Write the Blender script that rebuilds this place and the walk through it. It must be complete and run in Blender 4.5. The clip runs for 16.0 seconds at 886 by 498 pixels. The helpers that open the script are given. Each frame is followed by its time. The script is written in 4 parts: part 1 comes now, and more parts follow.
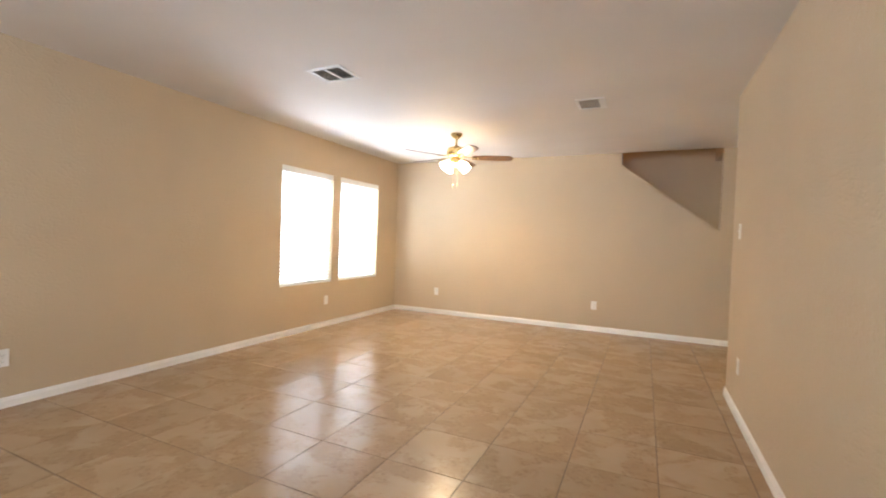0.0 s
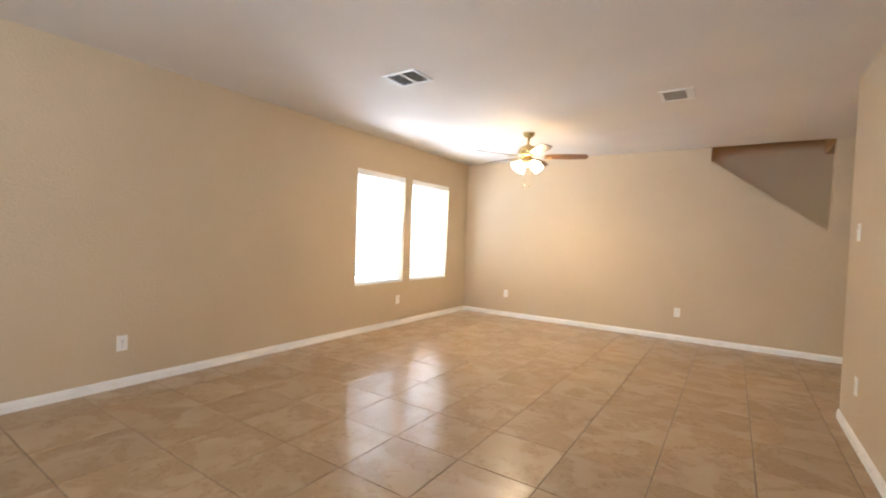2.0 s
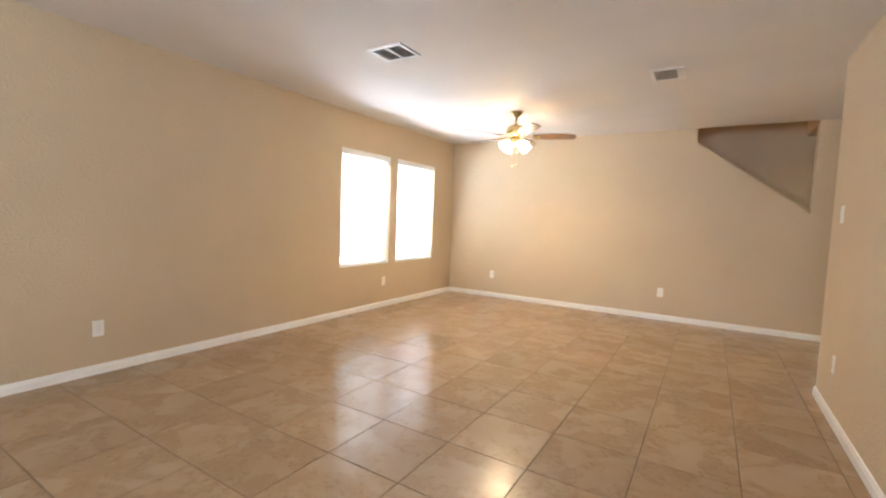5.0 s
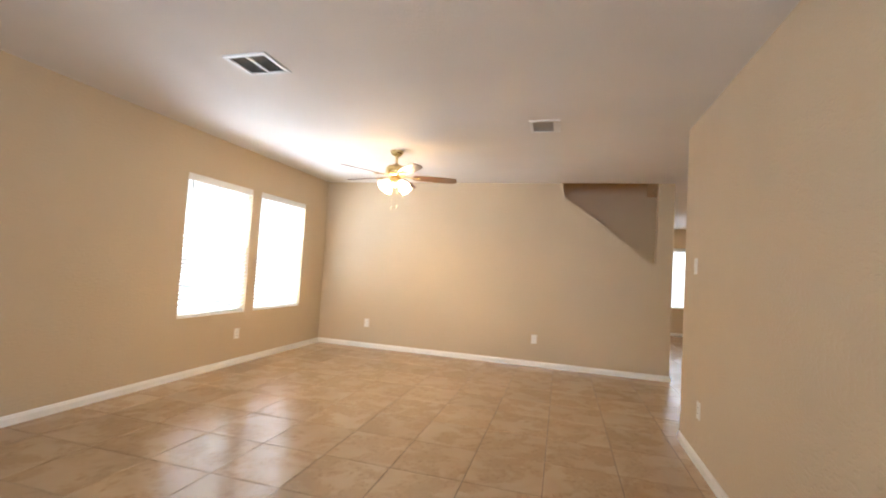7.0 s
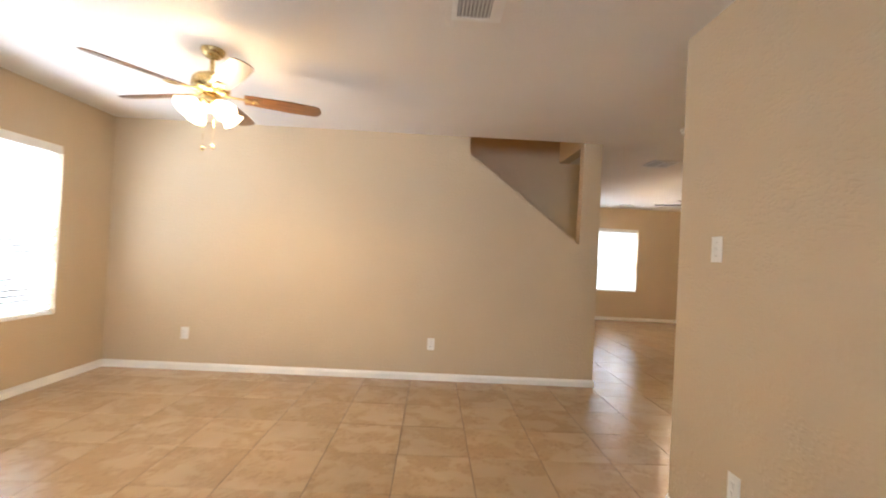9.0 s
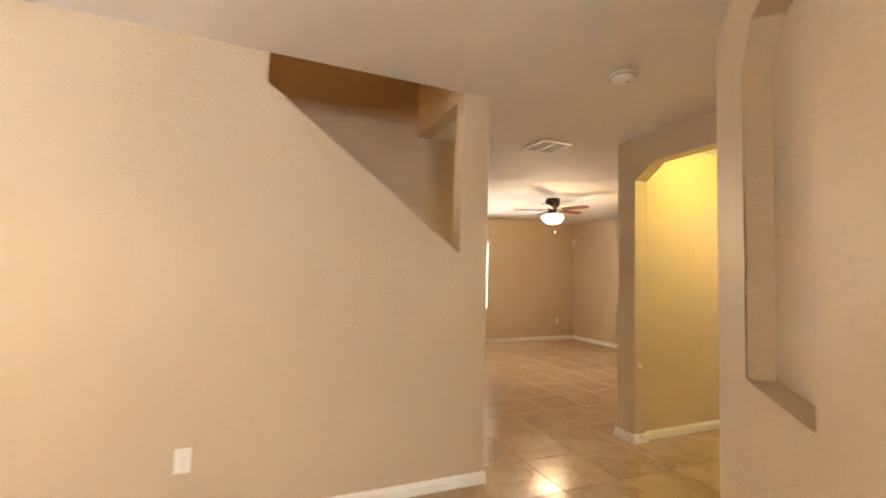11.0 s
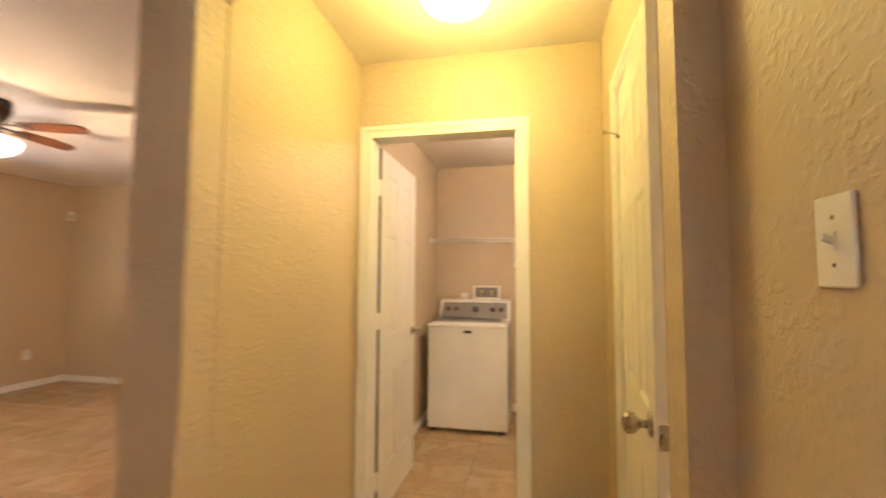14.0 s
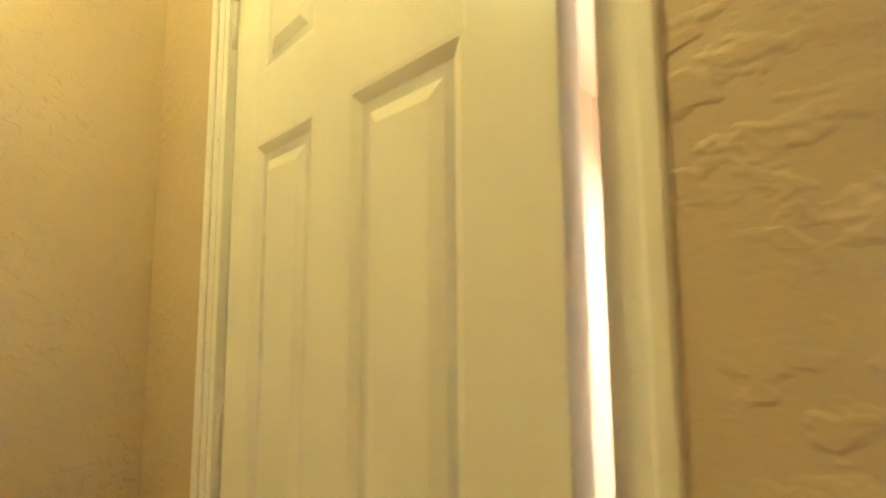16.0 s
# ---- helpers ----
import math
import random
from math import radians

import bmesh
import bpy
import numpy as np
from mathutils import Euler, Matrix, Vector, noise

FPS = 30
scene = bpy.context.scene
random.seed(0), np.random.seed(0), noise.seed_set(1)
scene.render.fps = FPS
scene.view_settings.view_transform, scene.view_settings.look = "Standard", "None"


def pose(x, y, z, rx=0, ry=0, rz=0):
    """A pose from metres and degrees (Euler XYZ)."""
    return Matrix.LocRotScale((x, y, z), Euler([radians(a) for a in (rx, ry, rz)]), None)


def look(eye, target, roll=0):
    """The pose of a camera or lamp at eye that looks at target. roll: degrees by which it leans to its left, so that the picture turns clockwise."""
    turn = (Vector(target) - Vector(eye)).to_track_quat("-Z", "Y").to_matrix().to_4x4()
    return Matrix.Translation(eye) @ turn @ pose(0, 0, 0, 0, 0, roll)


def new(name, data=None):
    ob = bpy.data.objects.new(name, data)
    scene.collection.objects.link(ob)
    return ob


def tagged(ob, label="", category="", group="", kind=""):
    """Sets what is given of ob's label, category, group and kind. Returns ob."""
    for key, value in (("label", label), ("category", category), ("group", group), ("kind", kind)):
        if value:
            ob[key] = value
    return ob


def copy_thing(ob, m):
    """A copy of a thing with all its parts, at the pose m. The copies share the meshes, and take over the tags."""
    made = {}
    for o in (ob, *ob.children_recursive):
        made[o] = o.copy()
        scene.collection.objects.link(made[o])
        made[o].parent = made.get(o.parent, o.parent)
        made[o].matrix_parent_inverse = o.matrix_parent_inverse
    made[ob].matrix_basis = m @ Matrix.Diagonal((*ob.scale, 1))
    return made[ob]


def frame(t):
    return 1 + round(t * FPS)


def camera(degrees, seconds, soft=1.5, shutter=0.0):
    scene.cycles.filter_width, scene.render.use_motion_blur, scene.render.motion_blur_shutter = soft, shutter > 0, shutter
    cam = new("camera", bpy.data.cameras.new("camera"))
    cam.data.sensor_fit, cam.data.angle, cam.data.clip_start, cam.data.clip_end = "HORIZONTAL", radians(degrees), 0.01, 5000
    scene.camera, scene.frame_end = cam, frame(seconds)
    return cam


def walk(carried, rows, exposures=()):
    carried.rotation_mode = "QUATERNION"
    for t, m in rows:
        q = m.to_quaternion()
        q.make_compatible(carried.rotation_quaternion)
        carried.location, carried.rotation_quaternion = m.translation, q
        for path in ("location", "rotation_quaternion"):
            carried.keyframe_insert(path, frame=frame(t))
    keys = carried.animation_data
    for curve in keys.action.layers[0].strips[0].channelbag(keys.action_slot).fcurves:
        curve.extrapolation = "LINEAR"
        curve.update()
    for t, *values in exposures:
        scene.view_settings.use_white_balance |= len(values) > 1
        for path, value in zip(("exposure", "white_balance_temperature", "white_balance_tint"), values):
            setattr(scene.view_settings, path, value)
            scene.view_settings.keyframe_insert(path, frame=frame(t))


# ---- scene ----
cam = camera(91.2, 16.0, soft=1.9, shutter=0.5)

PATH = [
    (0, (-0.027, 0.274, 1.216), (-0.866, 2.089, 1.166), 1.9),
    (0.5, (-0.023, 0.279, 1.214), (-0.765, 2.135, 1.158), 1.9),
    (1, (-0.025, 0.276, 1.215), (-0.836, 2.104, 1.174), 1.9),
    (1.5, (-0.057, 0.272, 1.209), (-1.067, 1.998, 1.178), 1.9),
    (2, (-0.062, 0.274, 1.203), (-1.172, 1.937, 1.152), 2.1),
    (2.5, (-0.051, 0.32, 1.149), (-1.172, 1.895, 0.637), 2.4),
    (3, (-0.065, 0.334, 1.109), (-1.115, 1.783, 0.216), 2.9),
    (3.5, (-0.071, 0.338, 1.107), (-1.102, 1.77, 0.166), 2.9),
    (4, (-0.072, 0.343, 1.132), (-1.154, 1.825, 0.336), 0.9),
    (4.2, (-0.077, 0.329, 1.167), (-1.194, 1.898, 0.627), 1.5),
    (6.3, (-0.195, 0.299, 1.227), (-1.026, 2.118, 1.223), 1.7),
    (6.5, (-0.211, 0.362, 1.211), (-0.96, 2.217, 1.203), 2.2),
    (7, (-0.307, 0.667, 1.214), (-0.839, 2.593, 1.305), 3.4),
    (7.5, (-0.449, 1.0, 1.201), (-0.816, 2.964, 1.297), 3.5),
    (8, (-0.596, 1.338, 1.246), (-0.697, 3.336, 1.225), 0.1),
    (8.5, (-0.622, 1.8, 1.262), (-0.633, 3.8, 1.277), 2.5),
    (9, (-0.648, 2.26, 1.258), (-0.602, 4.259, 1.28), 2.9),
    (9.2, (-0.645, 2.477, 1.285), (-0.477, 4.469, 1.351), 1.7),
    (11.3, (-0.232, 4.422, 1.28), (0.666, 6.203, 1.436), 2.4),
    (11.5, (-0.156, 4.612, 1.282), (0.848, 6.329, 1.493), 1.9),
    (11.7, (-0.074, 4.765, 1.294), (1.068, 6.394, 1.493), -0.3),
    (12, (0.068, 5.023, 1.281), (1.389, 6.517, 1.432), -0.8),
    (12.5, (0.388, 5.353, 1.305), (1.813, 6.748, 1.456), 1.0),
    (13, (0.706, 5.658, 1.304), (2.363, 6.76, 1.501), -0.6),
    (13.5, (1.089, 5.806, 1.281), (2.938, 6.551, 1.437), 0.1),
    (14, (1.51, 5.877, 1.297), (3.463, 6.289, 1.429), 0.3),
    (14.5, (1.946, 5.884, 1.300), (3.936, 5.759, 1.460), -0.2),
    (14.8, (2.165, 5.818, 1.300), (4.107, 5.385, 1.507), -0.2),
    (15, (2.293, 5.782, 1.290), (4.182, 5.190, 1.566), 1.7),
    (15.2, (2.372, 5.772, 1.298), (4.190, 4.984, 1.587), 2.6),
    (15.5, (2.436, 5.795, 1.314), (4.061, 4.656, 1.566), 3.6),
    (15.8, (2.470, 5.895, 1.309), (3.760, 4.378, 1.524), 1.2),
    (16, (2.510, 5.894, 1.305), (3.772, 4.354, 1.498), -0.4),
]
walk(cam, [(t, look(eye, target, roll)) for t, eye, target, roll in PATH],
     exposures=[(0, 0.25, 6200, 12.5), (2.2, 0.22, 6220, 12.5), (2.9, 0.16, 6280, 12.5), (3.5, 0.56, 6280, 10.5), (4.0, 0.70, 6130, 9), (4.3, 0.57, 6150, 10), (6.3, 0.07, 6240, 13.5), (7.5, 0.19, 6200, 12.5), (9.2, 0.17, 6220, 13),
                (11.3, 0.76, 6680, 12.5), (12.2, 0.86, 6720, 14.5), (13.0, 0.76, 6540, 16.5), (14.0, 0.54, 6580, 20), (14.6, 0.48, 6620, 19), (15.0, 0.51, 6350, 13), (16.0, 0.40, 6050, 8)])
# ---- world and large lights ----
world = bpy.data.worlds.new("world")
scene.world = world
world.use_nodes = True
wn = world.node_tree
sky = wn.nodes.new("ShaderNodeTexSky")
sky.sky_type = "NISHITA"
sky.sun_disc = False
sky.sun_elevation = radians(40)
sky.sun_rotation = radians(200)
wn.links.new(sky.outputs[0], wn.nodes["Background"].inputs[0])
wn.nodes["Background"].inputs[1].default_value = 0.12


def area_lamp(name, m, width, height, power, colour):
    data = bpy.data.lights.new(name, "AREA")
    data.shape, data.size, data.size_y, data.energy, data.color = "RECTANGLE", width, height, power, colour
    ob = new(name, data)
    ob.matrix_world = m
    return ob


def point_lamp(name, x, y, z, power, colour, radius):
    data = bpy.data.lights.new(name, "POINT")
    data.energy, data.color, data.shadow_soft_size = power, colour, radius
    ob = new(name, data)
    ob.location = (x, y, z)
    return ob


def spot_lamp(name, x, y, z, power, colour, radius, angle):
    """A lamp whose shades open downwards."""
    data = bpy.data.lights.new(name, "SPOT")
    data.energy, data.color, data.shadow_soft_size = power, colour, radius
    data.spot_size, data.spot_blend = radians(angle), 0.5
    ob = new(name, data)
    ob.location = (x, y, z)
    return ob


SOUTH = -2.2         # front wall of the house
DAY = (0.74, 0.86, 1.0)
WARM = (1.0, 0.74, 0.43)
YELLOW = (1.0, 0.85, 0.23)
# sky light falling on the blinds from above and light thrown up by the ground: two windows in the living room, two in the family room
# the first window's sky lamp sits closer and higher, keeping its lower slats dim
for wy, x, z, aim, deep, high, low in ((4.475, -4.25, 2.68, 1.90, 0.6, 1700, 24), (5.545, -4.40, 2.60, 1.70, 0.9, 2850, 110)):
    area_lamp("window_daylight", look((x, wy, z), (-3.90, wy, aim)), 1.0, deep, high, DAY)
    area_lamp("window_ground_light", look((-4.90, wy, 0.15), (-3.90, wy, 1.50)), 1.0, 1.2, low, DAY)
for wx in (2.31, 3.35):
    area_lamp("window_daylight", look((wx, 12.35, 2.60), (wx, 11.75, 1.70)), 1.0, 0.9, 980, DAY)
    area_lamp("window_ground_light", look((wx, 12.75, 0.15), (wx, 11.75, 1.50)), 1.0, 1.2, 24, DAY)
# an unseen front window, added to brighten the room from behind the walk's start
area_lamp("front_fill_light", look((-1.1, SOUTH - 0.32, 1.45), (-1.1, 0.0, 4.00)), 2.35, 1.75, 160, DAY)
point_lamp("fan_lamp", -2.06, 4.95, 2.005, 34, WARM, 0.09)
spot_lamp("fan_shade_light", -2.06, 4.95, 2.005, 44, WARM, 0.09, 176)
point_lamp("family_fan_lamp", 3.6, 9.33, 2.03, 64, WARM, 0.06)
point_lamp("hall_lamp", 3.10, 6.17, 2.28, 18.5, YELLOW, 0.09)
point_lamp("laundry_lamp", 4.65, 5.80, 2.29, 30, (1.0, 0.86, 0.62), 0.06)
point_lamp("stair_lamp", -1.6, 7.13, 4.55, 24, (1.0, 0.56, 0.20), 0.10)
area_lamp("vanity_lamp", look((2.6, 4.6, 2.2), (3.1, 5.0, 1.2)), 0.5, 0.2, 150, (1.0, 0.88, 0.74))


# ---- materials ----
class Nodes:
    """A node material under construction."""

    def __init__(self, name, base, rough=0.5, metal=0.0):
        self.mat = bpy.data.materials.new(name)
        self.mat.use_nodes = True
        self.tree = self.mat.node_tree
        self.bsdf = self.tree.nodes["Principled BSDF"]
        self.bsdf.inputs["Base Color"].default_value = (*base, 1)
        self.bsdf.inputs["Roughness"].default_value = rough
        self.bsdf.inputs["Metallic"].default_value = metal

    def add(self, kind, **values):
        n = self.tree.nodes.new(kind)
        for k, v in values.items():
            n.inputs[k].default_value = v
        return n

    def link(self, a, b):
        self.tree.links.new(a, b)

    def coords(self, spread=0.0, island=False):
        """Object coordinates, shifted piece by piece where spread is given."""
        tc = self.add("ShaderNodeTexCoord")
        if not spread:
            return tc.outputs["Object"]
        if island:
            r = self.add("ShaderNodeNewGeometry").outputs["Random Per Island"]
        else:
            r = self.add("ShaderNodeObjectInfo").outputs["Random"]
        mul = self.add("ShaderNodeVectorMath")
        mul.operation = "SCALE"
        mul.inputs[0].default_value = (spread, spread * 1.7, spread * 0.6)
        self.link(r, mul.inputs["Scale"])
        add = self.add("ShaderNodeVectorMath")
        self.link(tc.outputs["Object"], add.inputs[0])
        self.link(mul.outputs[0], add.inputs[1])
        return add.outputs[0]

    def noise(self, vec, scale, detail=3.0, rough=0.55, distort=0.0):
        n = self.add("ShaderNodeTexNoise", Scale=scale, Detail=detail, Roughness=rough, Distortion=distort)
        self.link(vec, n.inputs["Vector"])
        return n.outputs["Fac"]

    def ramp(self, fac, stops):
        n = self.add("ShaderNodeValToRGB")
        while len(n.color_ramp.elements) < len(stops):
            n.color_ramp.elements.new(0.5)
        for e, (p, c) in zip(n.color_ramp.elements, stops):
            e.position = p
            e.color = (*c, 1) if not isinstance(c, (int, float)) else (c, c, c, 1)
        self.link(fac, n.inputs["Fac"])
        return n.outputs["Color"]

    def mix(self, a, b, fac=None, value=0.5, mode="MIX"):
        n = self.add("ShaderNodeMix")
        n.data_type, n.blend_type = "RGBA", mode
        n.inputs[0].default_value = value
        if fac is not None:
            self.link(fac, n.inputs[0])
        for v, i in ((a, 6), (b, 7)):
            if isinstance(v, tuple):
                n.inputs[i].default_value = (*v, 1)
            else:
                self.link(v, n.inputs[i])
        return n.outputs[2]

    def colour(self, out):
        self.link(out, self.bsdf.inputs["Base Color"])

    def rough(self, out):
        self.link(out, self.bsdf.inputs["Roughness"])

    def bump(self, out, strength, distance):
        n = self.add("ShaderNodeBump", Strength=strength, Distance=distance)
        self.link(out, n.inputs["Height"])
        self.link(n.outputs[0], self.bsdf.inputs["Normal"])


def paint(name, base, rough, scale, relief):
    """Wall paint over a sprayed and knocked-down plaster texture."""
    m = Nodes(name, base, rough)
    v = m.coords()
    big = m.noise(v, 0.9, 2)
    m.colour(m.ramp(big, [(0.3, tuple(c * 0.95 for c in base)), (0.7, tuple(min(1, c * 1.04) for c in base))]))
    mp = m.add("ShaderNodeMapping")
    mp.inputs["Scale"].default_value = (1.25, 1.25, 1.6)
    m.link(v, mp.inputs["Vector"])
    blotch = m.ramp(m.noise(mp.outputs[0], scale, 2, 0.45, 0.2), [(0.50, 0.0), (0.62, 1.0)])
    patch = m.ramp(m.noise(v, scale * 0.16, 2), [(0.36, 0.0), (0.52, 1.0)])
    blotch = m.mix(blotch, patch, value=1.0, mode="MULTIPLY")
    fine = m.noise(v, scale * 5, 2)
    m.bump(m.mix(blotch, fine, value=0.25), relief, 0.004)
    m.rough(m.ramp(fine, [(0.3, rough - 0.05), (0.7, rough + 0.06)]))
    return m.mat


def tile_material(name, island):
    """Glazed beige floor tile with cloudy brown veins and small pits."""
    m = Nodes(name, (0.369, 0.269, 0.163), 0.3)
    v = m.coords(40.0, island)
    cloud = m.noise(v, 4.6, 4, 0.52, 0.55)
    haze = m.noise(v, 2.2, 2)
    pits = m.noise(v, 30.0, 5, 0.6, 0.5)
    body = m.ramp(cloud, [(0.37, (0.344, 0.235, 0.135)), (0.475, (0.371, 0.261, 0.155)), (0.535, (0.402, 0.295, 0.186)), (0.62, (0.414, 0.308, 0.200))])
    body = m.mix(body, (0.361, 0.249, 0.144), m.ramp(haze, [(0.40, 0.0), (0.68, 0.6)]))
    rim = m.ramp(cloud, [(0.34, 0.15), (0.44, 0.9), (0.50, 0.8), (0.54, 0.0)])
    flecks = m.mix(m.ramp(pits, [(0.52, 0.0), (0.62, 1.0)]), rim, value=1.0, mode="MULTIPLY")
    body = m.mix(body, (0.234, 0.146, 0.074), m.mix(flecks, (0, 0, 0), value=0.58))
    chips = m.mix(m.ramp(pits, [(0.34, 1.0), (0.40, 0.0)]), rim, value=1.0, mode="MULTIPLY")
    body = m.mix(body, (0.435, 0.328, 0.215), m.mix(chips, (0, 0, 0), value=0.5))
    if island:
        r = m.add("ShaderNodeNewGeometry").outputs["Random Per Island"]
    else:
        r = m.add("ShaderNodeObjectInfo").outputs["Random"]
    tone = m.ramp(r, [(0.0, (0.94, 0.91, 0.88)), (1.0, (1.07, 1.035, 1.00))])
    m.colour(m.mix(body, tone, value=1.0, mode="MULTIPLY"))
    m.rough(m.ramp(cloud, [(0.3, 0.25), (0.7, 0.20)]))
    m.bsdf.inputs["Specular IOR Level"].default_value = 0.45
    m.bump(m.mix(cloud, pits, value=0.25), 0.05, 0.003)
    return m.mat


def plain(name, base, rough=0.45, metal=0.0, grain=60.0, vary=0.05, relief=0.06):
    m = Nodes(name, base, rough, metal)
    v = m.coords()
    n = m.noise(v, grain, 3)
    m.colour(m.ramp(m.noise(v, 3.0, 3), [(0.3, tuple(c * (1 - vary) for c in base)), (0.7, tuple(min(1, c * (1 + vary)) for c in base))]))
    m.rough(m.ramp(n, [(0.3, max(0.02, rough - 0.06)), (0.7, rough + 0.06)]))
    m.bump(n, relief, 0.001)
    return m.mat


def wood(name, dark, light, rough=0.35):
    m = Nodes(name, light, rough)
    tc = m.add("ShaderNodeTexCoord")
    mp = m.add("ShaderNodeMapping")
    mp.inputs["Scale"].default_value = (2.0, 26.0, 26.0)
    m.link(tc.outputs["Object"], mp.inputs["Vector"])
    g = m.noise(mp.outputs[0], 2.2, 5, 0.6, 0.7)
    m.colour(m.ramp(g, [(0.32, dark), (0.66, light)]))
    m.bump(g, 0.08, 0.001)
    return m.mat


def glowing(name, base, colour, strength):
    m = Nodes(name, base, 0.3)
    m.bsdf.inputs["Emission Color"].default_value = (*colour, 1)
    m.bsdf.inputs["Emission Strength"].default_value = strength
    v = m.coords()
    m.bump(m.noise(v, 30, 3), 0.05, 0.002)
    return m.mat


def glass(name):
    m = Nodes(name, (1, 1, 1), 0.01)
    m.bsdf.inputs["Transmission Weight"].default_value = 1.0
    m.bsdf.inputs["IOR"].default_value = 1.45
    v = m.coords()
    m.rough(m.ramp(m.noise(v, 9, 3), [(0.3, 0.0), (0.8, 0.03)]))
    return m.mat


def slat_material():
    m = Nodes("blind_slat", (0.84, 0.83, 0.80), 0.4)
    v = m.coords()
    m.bump(m.noise(v, 50, 3), 0.05, 0.001)
    m.rough(m.ramp(m.noise(v, 14, 3), [(0.3, 0.34), (0.7, 0.5)]))
    tr = m.add("ShaderNodeBsdfTranslucent")
    tr.inputs["Color"].default_value = (0.85, 0.84, 0.80, 1)
    mx = m.add("ShaderNodeMixShader")
    mx.inputs[0].default_value = 0.52
    m.link(m.bsdf.outputs[0], mx.inputs[1])
    m.link(tr.outputs[0], mx.inputs[2])
    m.link(mx.outputs[0], m.tree.nodes["Material Output"].inputs["Surface"])
    return m.mat


TAN = (0.54, 0.419, 0.274)
M_WALL = paint("tan_wall_paint", TAN, 0.55, 36, 0.46)
M_WALL_COARSE = paint("tan_wall_paint_coarse", TAN, 0.5, 30, 0.52)
M_WALL_BATH = paint("cream_bath_paint", (0.70, 0.60, 0.48), 0.5, 58, 0.25)
M_CEIL = paint("ceiling_paint", (0.72, 0.66, 0.59), 0.8, 55, 0.30)
M_TRIM = plain("white_trim_paint", (0.80, 0.77, 0.72), 0.32)
M_DOOR = plain("white_door_paint", (0.76, 0.72, 0.65), 0.36, grain=90)
M_PLATE = plain("white_plastic", (0.78, 0.76, 0.72), 0.35)
M_DARK = plain("dark_gap", (0.02, 0.018, 0.016), 0.7)
M_GROUT = plain("brown_grout", (0.15, 0.105, 0.065), 0.85, grain=180, relief=0.3)
M_TILE = tile_material("beige_floor_tile", False)
M_TILE_FAR = tile_material("beige_floor_tile_joined", True)
M_VENT = plain("white_vent_metal", (0.74, 0.71, 0.66), 0.4)
M_VENT_DARK = plain("vent_shadow", (0.05, 0.045, 0.045), 0.7)
M_GREY = plain("grey_louvre", (0.46, 0.43, 0.40), 0.6)
M_PALE = plain("pale_louvre", (0.60, 0.57, 0.53), 0.5)
M_FILTER = plain("grey_filter", (0.34, 0.315, 0.295), 0.9)
M_BRASS = plain("antique_brass", (0.62, 0.47, 0.22), 0.28, 1.0)
M_NICKEL = plain("satin_nickel", (0.42, 0.37, 0.31), 0.26, 1.0)
M_BRONZE = plain("dark_bronze", (0.06, 0.035, 0.022), 0.35, 0.6)
M_BLADE = wood("walnut_blade", (0.10, 0.041, 0.014), (0.25, 0.112, 0.040))
M_BLADE_RED = wood("cherry_blade", (0.09, 0.028, 0.012), (0.21, 0.075, 0.030))
M_SHADE = glowing("lit_frosted_glass", (0.9, 0.85, 0.75), (1.0, 0.80, 0.52), 9.0)
M_BOWL = glowing("lit_white_bowl", (0.9, 0.87, 0.8), (1.0, 0.86, 0.66), 9.0)
M_DOME = glowing("lit_hall_dome", (0.9, 0.85, 0.7), (1.0, 0.80, 0.40), 8.0)
M_SLAT = slat_material()
M_GLASS = glass("window_glass")
M_VINYL = plain("white_vinyl", (0.80, 0.79, 0.76), 0.35)
M_WASHER = plain("white_enamel", (0.78, 0.76, 0.72), 0.22, grain=20, relief=0.02)
M_PANEL = plain("grey_console", (0.21, 0.19, 0.175), 0.4, 0.2)
M_DIAL = plain("dark_dial", (0.10, 0.092, 0.085), 0.3, 0.3)
M_TINT = plain("tinted_lid_glass", (0.035, 0.035, 0.035), 0.42)
M_LCD = plain("grey_lcd", (0.075, 0.065, 0.05), 0.2)
M_BUTTON = plain("grey_button", (0.42, 0.42, 0.41), 0.5)
M_WIRE = plain("white_wire_coating", (0.76, 0.74, 0.70), 0.35)
# near-black grain standing in for the shade in the laundry door's hinge gap
M_HINGE_GAP = wood("hinge_gap_shade", (0.035, 0.025, 0.015), (0.085, 0.06, 0.035), 0.8)
M_RUBBER = plain("dark_rubber", (0.03, 0.03, 0.03), 0.7)


# ---- mesh helpers ----
def bx(bm, x0, x1, y0, y1, z0, z1, bevel=0.0):
    made = bmesh.ops.create_cube(bm, size=1)["verts"]
    for v in made:
        v.co = ((x0 + x1) / 2 + v.co.x * (x1 - x0), (y0 + y1) / 2 + v.co.y * (y1 - y0), (z0 + z1) / 2 + v.co.z * (z1 - z0))
    if bevel:
        edges = list({e for v in made for e in v.link_edges})
        bmesh.ops.bevel(bm, geom=edges, offset=bevel, segments=2, affect="EDGES", profile=0.5)
    return bm


